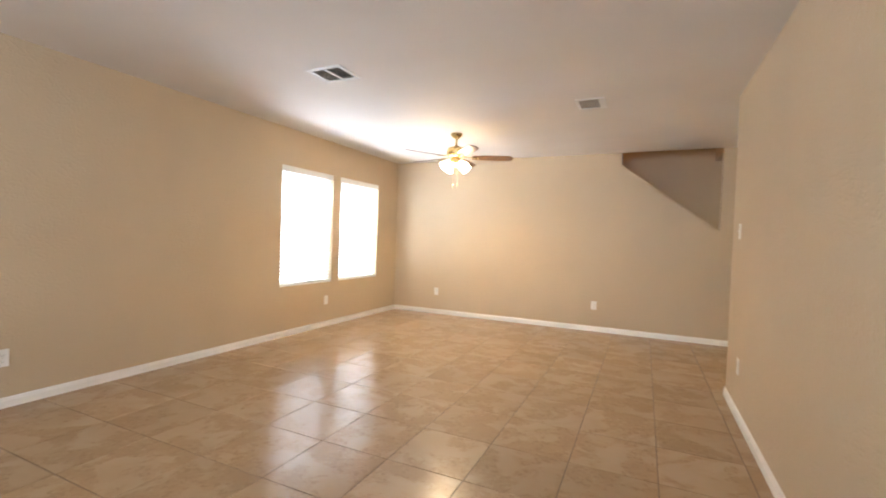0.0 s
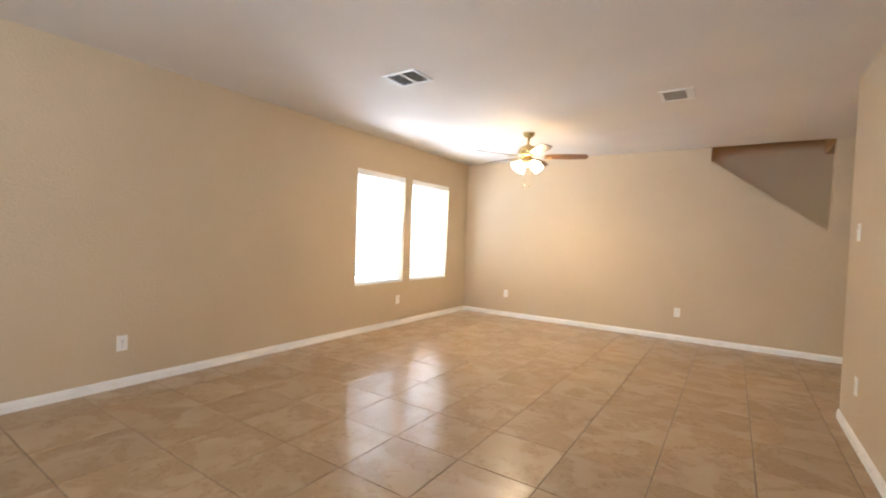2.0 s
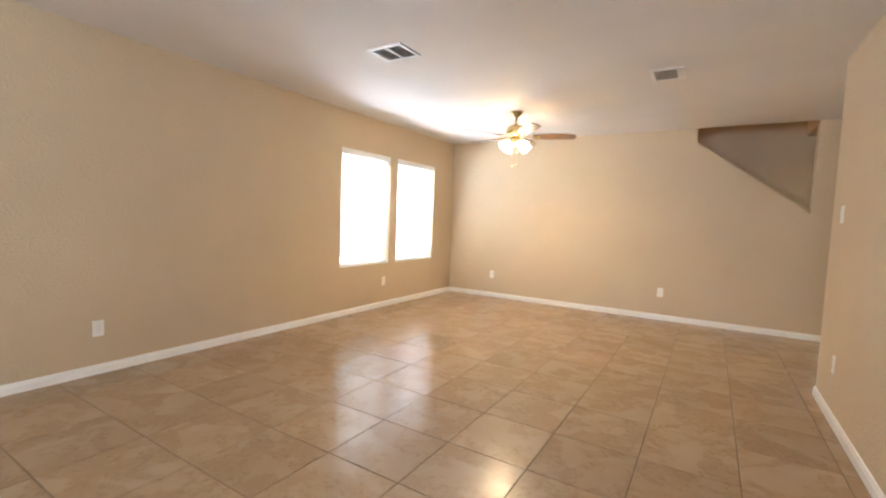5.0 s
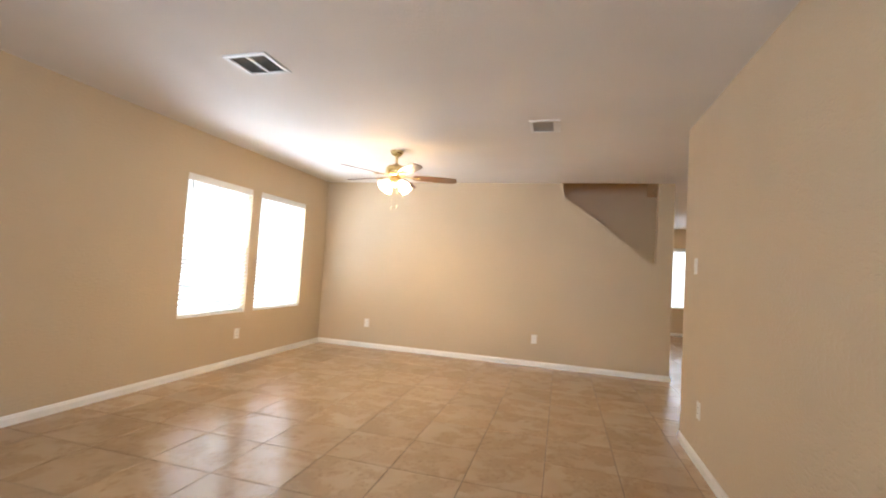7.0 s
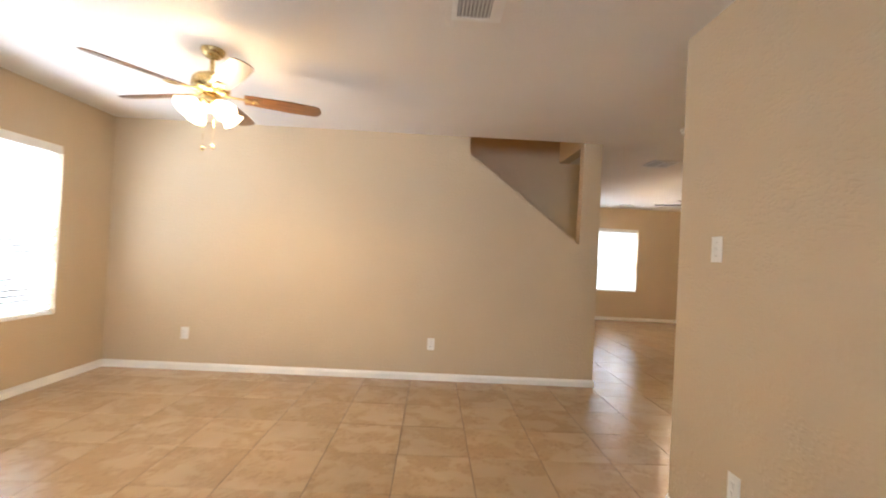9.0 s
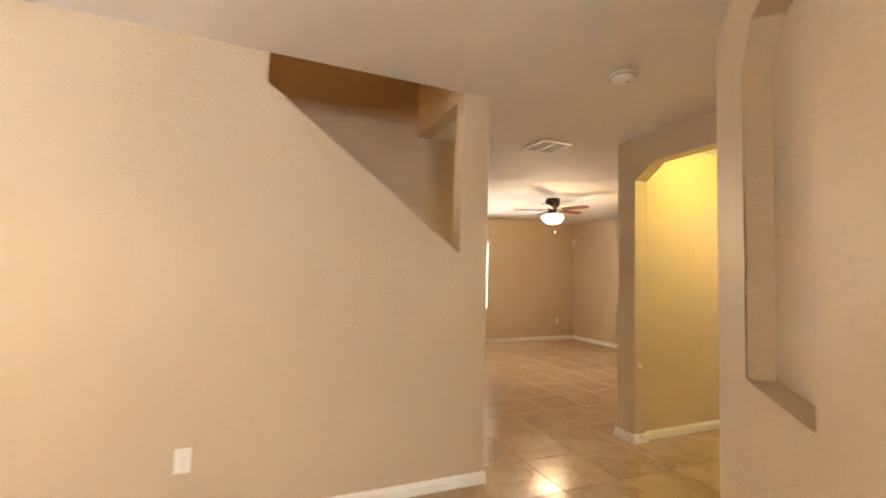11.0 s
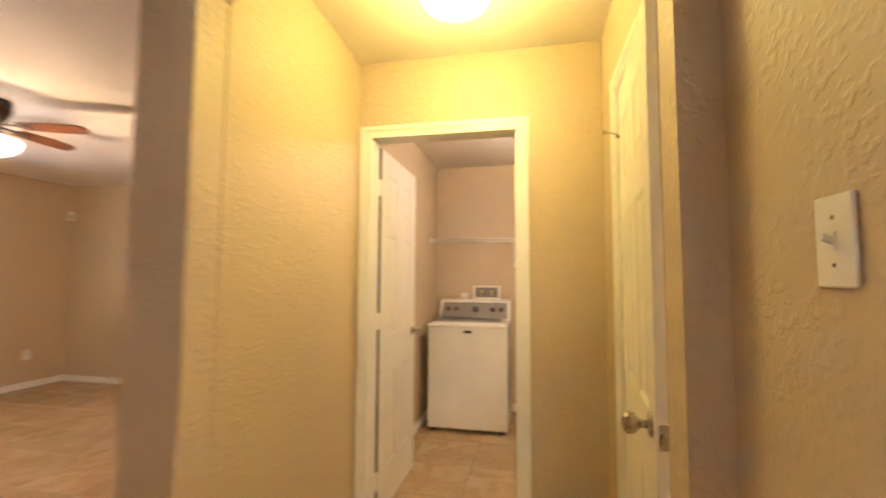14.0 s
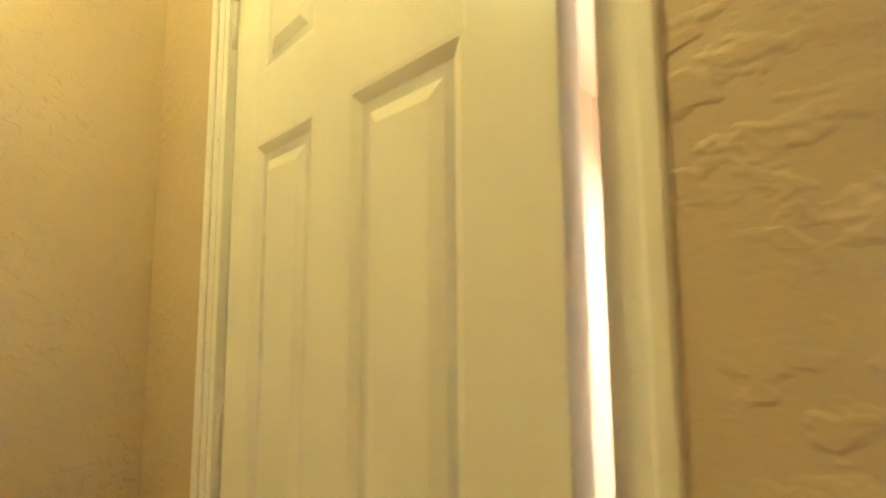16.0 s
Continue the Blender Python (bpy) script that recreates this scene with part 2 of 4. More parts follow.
def lathe(bm, profile, n=24, at=(0, 0, 0), axis=(0, 0, 1)):
    """Turns a profile of (radius, height) round an axis through at."""
    q = Vector((0, 0, 1)).rotation_difference(Vector(axis)).to_matrix()
    rings = []
    for r, h in profile:
        if r < 1e-6:
            rings.append([bm.verts.new(q @ Vector((0, 0, h)) + Vector(at))])
        else:
            rings.append([bm.verts.new(q @ Vector((r * math.cos(2 * math.pi * k / n), r * math.sin(2 * math.pi * k / n), h)) + Vector(at)) for k in range(n)])
    for a, b in zip(rings, rings[1:]):
        for k in range(n):
            va, vb = a[k % len(a)], a[(k + 1) % len(a)]
            vc, vd = b[(k + 1) % len(b)], b[k % len(b)]
            loop = [v for i, v in enumerate((va, vb, vc, vd)) if v not in (va, vb, vc, vd)[:i]]
            if len(loop) > 2:
                bm.faces.new(loop).smooth = True
    for ring in (rings[0], rings[-1]):
        if len(ring) > 2:
            bm.faces.new(ring)
    return bm


def rod(bm, a, b, r, n=10, r1=None):
    a, b = Vector(a), Vector(b)
    return lathe(bm, [(r, 0), (r if r1 is None else r1, (b - a).length)], n, a, (b - a).normalized())


def prism(bm, outline, origin, u, depth):
    """Extrudes a 2D outline (along u, up) by the vector depth."""
    o, u, d = Vector(origin), Vector(u), Vector(depth)
    front = [bm.verts.new(o + u * a + Vector((0, 0, h))) for a, h in outline]
    back = [bm.verts.new(v.co + d) for v in front]
    bm.faces.new(front)
    bm.faces.new(back[::-1])
    n = len(front)
    for k in range(n):
        bm.faces.new((front[(k + 1) % n], front[k], back[k], back[(k + 1) % n]))
    return bm


def mesh_of(name, bm, material):
    bmesh.ops.recalc_face_normals(bm, faces=bm.faces)
    me = bpy.data.meshes.new(name)
    bm.to_mesh(me)
    bm.free()
    me.materials.append(material)
    return me


def part(name, bm, material, parent, label=""):
    ob = new(name, mesh_of(name, bm, material))
    ob.parent = parent
    if label:
        tagged(ob, label)
    return ob


def structure(name, bm, material, label="", category=""):
    return tagged(new(name, mesh_of(name, bm, material)), label, category, kind="structure")


def thing(name, m, label, category, group="", kind=""):
    ob = new(name)
    ob.empty_display_size = 0.1
    ob.matrix_world = m
    return tagged(ob, label, category, group, kind)


def soften(bm, size, keep):
    """Rounds the straight edges for which keep(middle, direction) holds."""
    edges = []
    for e in bm.edges:
        a, b = e.verts[0].co, e.verts[1].co
        if keep((a + b) / 2, (b - a).normalized()):
            edges.append(e)
    if edges:
        bmesh.ops.bevel(bm, geom=edges, offset=size, segments=3, affect="EDGES", profile=0.5)
    return bm


# ---- the plan, in metres ----
H = 2.44            # ceilings
WX, FY = -3.82, 6.58   # living room: west wall, stair wall
STUB, STUB_END = 0.632, 4.488   # east wall of the living room and its end
SKEW = 0.008        # by which that wall leans in towards the front, metre for metre
DIAG = 1.65         # the angled wall with the niche ends here
THERMO = 5.505      # short wall with the thermostat
ARCH0, ARCH1 = 2.448, 2.570     # wall with the arched opening
ARCH_S, ARCH_N, PIL_N = 5.590, 6.743, 6.922
HALL_S, HALL_N = 5.554, 6.775
BACK0, BACK1 = 3.637, 3.745     # wall with the laundry door
FAR_Y, EAST = 11.65, 5.915     # family room
LAUN_E, LAUN_N, LAUN_S = 5.90, 6.874, 5.0
V = Vector((0, 0, 1))

# floor slab at joint level
bm = bx(bmesh.new(), WX - 0.2, EAST + 0.2, SOUTH - 0.2, FAR_Y + 0.3, -0.12, -0.003)
floor = structure("floor", bm, M_GROUT, "beige glazed ceramic tiles with thin brown joints", "floor")

# ceiling in one mesh, open above the stairs
bm = bmesh.new()
bx(bm, WX - 0.15, EAST + 0.15, SOUTH - 0.15, 6.578, H, H + 0.12)
bx(bm, 0.97, EAST + 0.15, 6.578, 7.56, H, H + 0.12)
bx(bm, WX - 0.15, EAST + 0.15, 7.682, FAR_Y + 0.15, H, H + 0.12)
bx(bm, 1.206, EAST + 0.15, 7.56, 7.682, H, H + 0.12)
structure("ceiling", bm, M_CEIL, "off-white sprayed ceiling with a fine texture", "ceiling")


def wall_with_windows(along, across, thick, start, end, holes, z0, z1, top=H):
    """A wall along one axis, in pieces round its windows. holes: (from, to) along it."""
    bm = bmesh.new()

    def piece(a, b, c, d):
        if along == "y":
            bx(bm, min(across, across + thick), max(across, across + thick), a, b, c, d)
        else:
            bx(bm, a, b, min(across, across + thick), max(across, across + thick), c, d)
    piece(start, end, 0, z0)
    piece(start, end, z1, top)
    at = start
    for a, b in holes:
        piece(at, a, z0, z1)
        at = b
    piece(at, end, z0, z1)
    bmesh.ops.remove_doubles(bm, verts=bm.verts, dist=1e-5)
    return bm


structure("wall_west", wall_with_windows("y", WX, -0.16, SOUTH, FAR_Y, [(4.02, 4.93), (5.08, 6.01)], 0.585, 2.005), M_WALL, "tan painted plaster wall with two windows", "wall")
structure("wall_family_north", wall_with_windows("x", FAR_Y, 0.16, WX, EAST + 0.12, [(1.84, 2.79), (2.88, 3.83)], 0.625, 1.995), M_WALL, "tan painted plaster wall with two windows", "wall")

# stair wall with the raked opening
bm = prism(bmesh.new(), [(WX, 0), (1.012, 0), (1.012, H), (0.825, H), (0.825, 1.396), (-0.333, 2.268), (-0.333, H), (WX, H)], (0, FY, 0), (1, 0, 0), (0, 0.12, 0))
soften(bm, 0.010, lambda c, d: (c.x > 0.75 and abs(d.z) > 0.9) or (abs(d.z) > 0.3 and abs(d.x) > 0.3 and c.x > -0.3))
structure("wall_stair", bm, M_WALL, "tan painted wall with a raked stair opening", "wall")
# stairwell behind it
bm = prism(bmesh.new(), [(WX, 0), (1.205, 0), (1.205, H + 0.12), (0.97, H + 0.12), (0.97, 4.9), (WX, 4.9)], (0, 7.56, 0), (1, 0, 0), (0, 0.12, 0))
structure("wall_stairwell_north", bm, M_WALL, "tan painted stairwell wall", "wall")
structure("wall_stairwell_south", bx(bmesh.new(), WX, 0.97, 6.458, 6.576, H + 0.12, 4.9), M_WALL, "tan painted wall above the stairs", "wall")
structure("wall_stairwell_header", bx(bmesh.new(), 0.85, 0.97, 6.58, 7.56, H, 4.9), M_WALL, "tan painted header above the stairs", "wall")
structure("wall_stairwell_end", bx(bmesh.new(), WX - 0.12, WX, 6.458, 7.68, H + 0.12, 4.9), M_WALL, "tan painted wall above the stairs", "wall")
structure("ceiling_stairwell", bx(bmesh.new(), WX - 0.12, 0.97, 6.458, 7.68, 4.9, 5.0), M_CEIL, "off-white sprayed ceiling", "ceiling")

# east wall of the living room, angled wall with the niche, thermostat wall
bm = prism(bmesh.new(), [(SOUTH, 0), (STUB_END, 0), (STUB_END, H), (SOUTH, H)], (STUB - SKEW * STUB_END, 0, 0), (SKEW, 1, 0), (0.12, 0, 0))
structure("wall_living_east", bm, M_WALL, "tan painted plaster wall", "wall")
S = math.sqrt(0.5)
D_LEN = (DIAG - STUB) / S
D_O, D_U, D_N = Vector((STUB, STUB_END, 0)), Vector((S, S, 0)), Vector((S, -S, 0))
N0, N1, NZ0, NZ1, NZ2, NC = 0.36, D_LEN - 0.455, 0.930, 2.08, 2.215, 0.14
NM = (N0 + N1) / 2
bm = bmesh.new()
prism(bm, [(0, 0), (NM, 0), (NM, NZ0), (N0, NZ0), (N0, NZ1), (N0 + NC, NZ2), (NM, NZ2), (NM, H), (0, H)], D_O, D_U, D_N * 0.10)
prism(bm, [(NM, 0), (D_LEN, 0), (D_LEN, H), (NM, H), (NM, NZ2), (N1 - NC, NZ2), (N1, NZ1), (N1, NZ0), (NM, NZ0)], D_O, D_U, D_N * 0.10)
soften(bm, 0.010, lambda c, d: abs(d.z) > 0.9 and min((c - D_O).xy.length, abs((c - D_O).xy.length - D_LEN), abs((c - D_O).xy.length - N1), abs((c - D_O).xy.length - N0)) < 0.002)
structure("wall_niche", bm, M_WALL, "tan painted angled wall with an art niche", "wall")
bm = prism(bmesh.new(), [(0, 0), (D_LEN, 0), (D_LEN, H), (0, H)], D_O + D_N * 0.102, D_U, D_N * 0.06)
structure("wall_niche_back", bm, M_WALL, "tan painted back of the art niche", "wall")
structure("wall_thermostat", bx(bmesh.new(), DIAG + 0.001, ARCH0, THERMO - 0.11, THERMO, 0, H), M_WALL, "tan painted wall with thermostat and switch", "wall")

# wall with the arched opening, its corners cut at an angle
bm = prism(bmesh.new(), [(THERMO - 0.11, 0), (ARCH_S, 0), (ARCH_S, 2.080), (ARCH_S + 0.137, 2.217), (ARCH_N - 0.187, 2.217), (ARCH_N, 2.088), (ARCH_N, 0), (PIL_N, 0), (PIL_N, H), (THERMO - 0.11, H)],
           (ARCH0, 0, 0), (0, 1, 0), (ARCH1 - ARCH0, 0, 0))
soften(bm, 0.004, lambda c, d: ARCH_S - 0.001 < c.y < PIL_N + 0.001 and c.z < 2.3 and abs(d.x) < 0.1 and c.z > 0.01)
structure("wall_arch", bm, M_WALL_COARSE, "tan painted wall with an angled-corner arch", "wall")
structure("wall_laundry_north", bx(bmesh.new(), BACK1, LAUN_E, LAUN_N, PIL_N, 0, H), M_WALL, "tan painted plaster wall", "wall")
structure("wall_hall_north", bx(bmesh.new(), ARCH1, BACK1, HALL_N, PIL_N, 0, H), M_WALL, "tan painted plaster wall", "wall")
# hall south wall with the bathroom door opening
BD0, BD1, DH = 2.607, 3.292, 2.045
bm = prism(bmesh.new(), [(ARCH1, 0), (BD0, 0), (BD0, DH), (BD1, DH), (BD1, 0), (BACK1, 0), (BACK1, H), (ARCH1, H)], (0, HALL_S, 0), (1, 0, 0), (0, -0.11, 0))
structure("wall_hall_south", bm, M_WALL, "tan painted wall with a bathroom doorway", "wall")
# wall with the laundry door opening
LD0, LD1 = 5.945, 6.727
bm = prism(bmesh.new(), [(LAUN_S, 0), (LD0, 0), (LD0, DH), (LD1, DH), (LD1, 0), (HALL_N, 0), (HALL_N, H), (LAUN_S, H)], (BACK0, 0, 0), (0, 1, 0), (BACK1 - BACK0, 0, 0))
structure("wall_hall_east", bm, M_WALL, "tan painted wall with a laundry doorway", "wall")
structure("wall_laundry_east", bx(bmesh.new(), LAUN_E, LAUN_E + 0.12, LAUN_S, PIL_N, 0, H), M_WALL, "tan painted plaster wall", "wall")
structure("wall_laundry_south", bx(bmesh.new(), BACK1, LAUN_E + 0.12, LAUN_S - 0.12, LAUN_S, 0, H), M_WALL, "tan painted plaster wall", "wall")
structure("wall_family_east", bx(bmesh.new(), EAST, EAST + 0.12, PIL_N, FAR_Y, 0, H), M_WALL, "tan painted plaster wall", "wall")
# front wall behind the walk, its opening added to let the fill lamp in
structure("wall_south", wall_with_windows("x", SOUTH, -0.16, WX - 0.12, STUB + 0.12, [(-2.275, 0.075)], 0.58, 2.32), M_WALL, "tan painted front wall with an added opening for fill light", "wall")
# bathroom, seen through the door left ajar
BATH_E = 3.39
structure("wall_bath_east", bx(bmesh.new(), BATH_E, BATH_E + 0.1, 3.4, HALL_S - 0.11, 0, H), M_WALL_BATH, "cream painted bathroom wall", "wall")
structure("wall_bath_south", bx(bmesh.new(), 1.9, BATH_E, 3.3, 3.4, 0, H), M_WALL_BATH, "cream painted bathroom wall", "wall")
structure("wall_bath_west", bx(bmesh.new(), 1.8, 1.9, 3.3, THERMO - 0.11, 0, H), M_WALL_BATH, "cream painted bathroom wall", "wall")


# ---- baseboards and casings ----
def baseboard(a, b, n):
    """A moulded board from a to b on the floor, its face towards n."""
    a, b, n = Vector((*a, 0)), Vector((*b, 0)), Vector((*n, 0))
    prof = [(0, 0), (0.014, 0), (0.014, 0.046), (0.010, 0.053), (0.009, 0.060), (0.005, 0.067), (0, 0.069)]
    bm = bmesh.new()
    ring = [[bm.verts.new(p + n * d + V * h) for d, h in prof] for p in (a, b)]
    k = len(prof)
    for i in range(k):
        bm.faces.new((ring[0][i], ring[0][(i + 1) % k], ring[1][(i + 1) % k], ring[1][i]))
    bm.faces.new(ring[0])
    bm.faces.new(ring[1][::-1])
    structure("baseboard", bm, M_TRIM, "white moulded wooden baseboard", "baseboard")


G = 0.002
for a, b, n in (
        ((WX + G, SOUTH), (WX + G, FY - G), (1, 0)), ((WX + 0.016, FY - G), (1.012, FY - G), (0, -1)), ((1.012 + G, FY - 0.016), (1.012 + G, 6.70), (1, 0)),
        ((STUB - G - SKEW * (STUB_END - SOUTH), SOUTH), (STUB - G, STUB_END), (-1, 0)), ((STUB - G, STUB_END + G), (DIAG - G, THERMO + G), (-S, S)),
        ((DIAG + 0.006, THERMO + G), (ARCH0 - G, THERMO + G), (0, 1)), ((ARCH0 - G, THERMO + 0.016), (ARCH0 - G, ARCH_S), (-1, 0)),
        ((ARCH0 - G, ARCH_N), (ARCH0 - G, PIL_N), (-1, 0)), ((ARCH0 - 0.016, ARCH_N - G), (ARCH1 + 0.016, ARCH_N - G), (0, -1)), ((ARCH0 - 0.016, ARCH_S + G), (ARCH1, ARCH_S + G), (0, 1)),
        ((ARCH1 + 0.018, HALL_N - G), (BACK0 - G, HALL_N - G), (0, -1)), ((BACK0 - G, HALL_S), (BACK0 - G, LD0 - 0.062), (-1, 0)), ((BD1 + 0.062, HALL_S + G), (BACK0 - 0.016, HALL_S + G), (0, 1)),
        ((ARCH0 - 0.016, PIL_N + G), (EAST - G, PIL_N + G), (0, 1)), ((EAST - G, PIL_N + 0.018), (EAST - G, FAR_Y - G), (-1, 0)), ((WX + G, FAR_Y - G), (EAST - 0.016, FAR_Y - G), (0, -1)),
        ((BACK1 + G, LAUN_N - G), (LAUN_E - G, LAUN_N - G), (0, -1)), ((LAUN_E - G, LAUN_S), (LAUN_E - G, LAUN_N - 0.018), (-1, 0)),
        ((1.205, 7.68 + G), (WX + 0.016, 7.68 + G), (0, 1)), ((1.205 + G, 7.56), (1.205 + G, 7.696), (1, 0))):
    baseboard(a, b, n)


def casing(name, m, width, height, narrow=0.046):
    """Moulded door casing on one side of an opening: local x across, z up, facing -y. The jamb lining goes with it."""
    w = 0.046
    root = thing(name, m, "white moulded wooden door casing", "door casing", kind="structure")
    for side in (-1, 1):
        x = side * width / 2
        bm = bmesh.new()
        sw = w if side < 0 else narrow
        bx(bm, min(x, x + side * sw), max(x, x + side * sw), -0.012, -0.001, 0, height + w)
        bx(bm, min(x + side * sw * 0.4, x + side * sw * 0.9), max(x + side * sw * 0.4, x + side * sw * 0.9), -0.018, -0.011, 0, height + w - 0.005, 0.003)
        part("side_casing", bm, M_TRIM, root)
    bm = bmesh.new()
    bx(bm, -width / 2, width / 2, -0.012, -0.001, height, height + w)
    bx(bm, -width / 2 - 0.02, width / 2 + 0.02, -0.018, -0.011, height + 0.018, height + 0.042, 0.003)
    part("head_casing", bm, M_TRIM, root)
    for side in (-1, 1):
        bm = bmesh.new()
        x = side * width / 2
        bx(bm, min(x, x - side * 0.016), max(x, x - side * 0.016), -0.010, 0.112, 0, height)
        bx(bm, min(x - side * 0.015, x - side * 0.024), max(x - side * 0.015, x - side * 0.024), 0.040, 0.070, 0, height - 0.016)
        part("jamb", bm, M_TRIM, root)
    bm = bmesh.new()
    bx(bm, -width / 2 + 0.016, width / 2 - 0.016, -0.010, 0.112, height - 0.016, height)
    part("head_jamb", bm, M_TRIM, root)
    return root


casing("trim_laundry_door", pose(BACK0, (LD0 + LD1) / 2, 0, 0, 0, -90), LD1 - LD0, DH)
casing("trim_bath_door", pose((BD0 + BD1) / 2, HALL_S, 0, 0, 0, 180), BD1 - BD0, DH, 0.033)


# ---- six-panel doors ----
def knob(parent, x, y, z, side):
    """A round door knob on its rose; side: which way it stands out along y."""
    k = part("door_knob", lathe(bmesh.new(), [(0.011, 0.0), (0.010, 0.022), (0.014, 0.030), (0.025, 0.040), (0.0275, 0.052), (0.024, 0.063), (0.012, 0.069), (0, 0.070)], 24, (x, y, z), (0, side, 0)), M_NICKEL, parent, "satin nickel round knob")
    part("rose", lathe(bmesh.new(), [(0.032, -0.001), (0.032, 0.003), (0.027, 0.008), (0.012, 0.010)], 24, (x, y, z), (0, side, 0)), M_NICKEL, k)


def six_panel_door(name, m, width, label, hinge_side):
    """A moulded six-panel leaf: hinge edge at local x 0, leaf along +x, thickness from y 0 to 0.035."""
    root = thing(name, m, label, "door", kind="structure")
    t, h = 0.035, 2.015
    st = 0.105 if width > 0.7 else 0.092
    mid = 0.095 if width > 0.7 else 0.080
    rows = [(0.235, 0.765), (0.955, 1.545), (1.655, 1.895)]
    c0, c1 = (width - mid) / 2, (width + mid) / 2
    cols = [(st, c0), (c1, width - st)]
    part("core", bx(bmesh.new(), 0.001, width - 0.001, 0.008, t - 0.008, 0.011, h - 0.001), M_DOOR, root)
    for x0, x1 in ((0, st), (width - st, width)):
        part("stile", bx(bmesh.new(), x0, x1, 0, t, 0.01, h, 0.0015), M_DOOR, root)
    for z0, z1 in ((0.01, 0.235), (0.765, 0.955), (1.545, 1.655), (1.895, h)):
        part("rail", bx(bmesh.new(), st, width - st, 0.0004, t - 0.0004, z0, z1), M_DOOR, root)
    for z0, z1 in rows:
        part("mullion", bx(bmesh.new(), c0, c1, 0.0004, t - 0.0004, z0, z1), M_DOOR, root)
    for z0, z1 in rows:
        for x0, x1 in cols:
            for face, s in ((0.008, -1), (t - 0.008, 1)):
                bm = bmesh.new()
                loops = []
                for inset, out in ((0.0, 0.0075), (0.006, 0.007), (0.020, 0.0), (0.034, 0.0), (0.052, 0.0055)):
                    y = face + s * out
                    loops.append([bm.verts.new(c) for c in ((x0 + inset, y, z0 + inset), (x1 - inset, y, z0 + inset), (x1 - inset, y, z1 - inset), (x0 + inset, y, z1 - inset))])
                for a, b in zip(loops, loops[1:]):
                    for k in range(4):
                        bm.faces.new((a[k], a[(k + 1) % 4], b[(k + 1) % 4], b[k]))
                bm.faces.new(loops[-1])
                part("panel", bm, M_DOOR, root)
    knob(root, width - 0.062, 0.0, 0.935, -1)
    knob(root, width - 0.062, t, 0.935, 1)
    for z in (0.22, 1.06, 1.79):
        y = 0.0 if hinge_side < 0 else t
        bm = rod(bmesh.new(), (-0.004, y + hinge_side * 0.005, z - 0.045), (-0.004, y + hinge_side * 0.005, z + 0.045), 0.0055)
        bx(bm, -0.030, 0.002, y - 0.001 if hinge_side < 0 else y - 0.002, y + 0.002, z - 0.045, z + 0.045)
        part("hinge", bm, M_TRIM, root)
    bm = bx(bmesh.new(), width - 0.0005, width + 0.0012, 0.006, t - 0.006, 0.895, 0.955)
    rod(bm, (width, t / 2, 0.925), (width + 0.008, t / 2, 0.925), 0.007)
    part("latch", bm, M_NICKEL, root)
    return root


# laundry door stands open along the laundry's north side
leaf = six_panel_door("door_laundry", pose(BACK1 + 0.018, LD1 - 0.026, 0, 0, 0, 0.4), 0.715, "white six-panel door standing open into the laundry", -1)
# dark strip painted on the leaf's end for the unlit gap behind the door
part("hinge_gap_strip", bx(bmesh.new(), -0.0025, -0.0003, 0.0005, 0.0345, 0.012, 2.013), M_HINGE_GAP, leaf, "dark strip standing in for the shaded hinge gap")
for z in (0.22, 1.06, 1.79):
    part("hinge_leaf", bx(bmesh.new(), -0.0045, -0.0022, -0.001, 0.034, z - 0.045, z + 0.045, 0.0006), M_TRIM, leaf, "hinge leaf painted white")
# bathroom door, a few degrees ajar into the hall: hinged at its east edge
bath = six_panel_door("door_bath", pose(BD1 - 0.018, HALL_S - 0.006, 0, 0, 0, 180 - 4.7), 0.638, "white six-panel bathroom door slightly ajar", -1)
bm = rod(bmesh.new(), (-0.004, -0.008, 1.86), (0.030, -0.052, 1.862), 0.003)
rod(bm, (0.030, -0.052, 1.862), (0.012, -0.062, 1.862), 0.003)
lathe(bm, [(0.007, 0), (0.007, 0.006), (0, 0.007)], 12, (0.030, -0.052, 1.862), (0.5, -0.85, 0))
lathe(bm, [(0.009, 0), (0.009, 0.010), (0, 0.011)], 12, (-0.004, -0.006, 1.845), (0, 0, 1))
part("hinge_stop", bm, M_NICKEL, bath, "metal hinge-pin door stop")


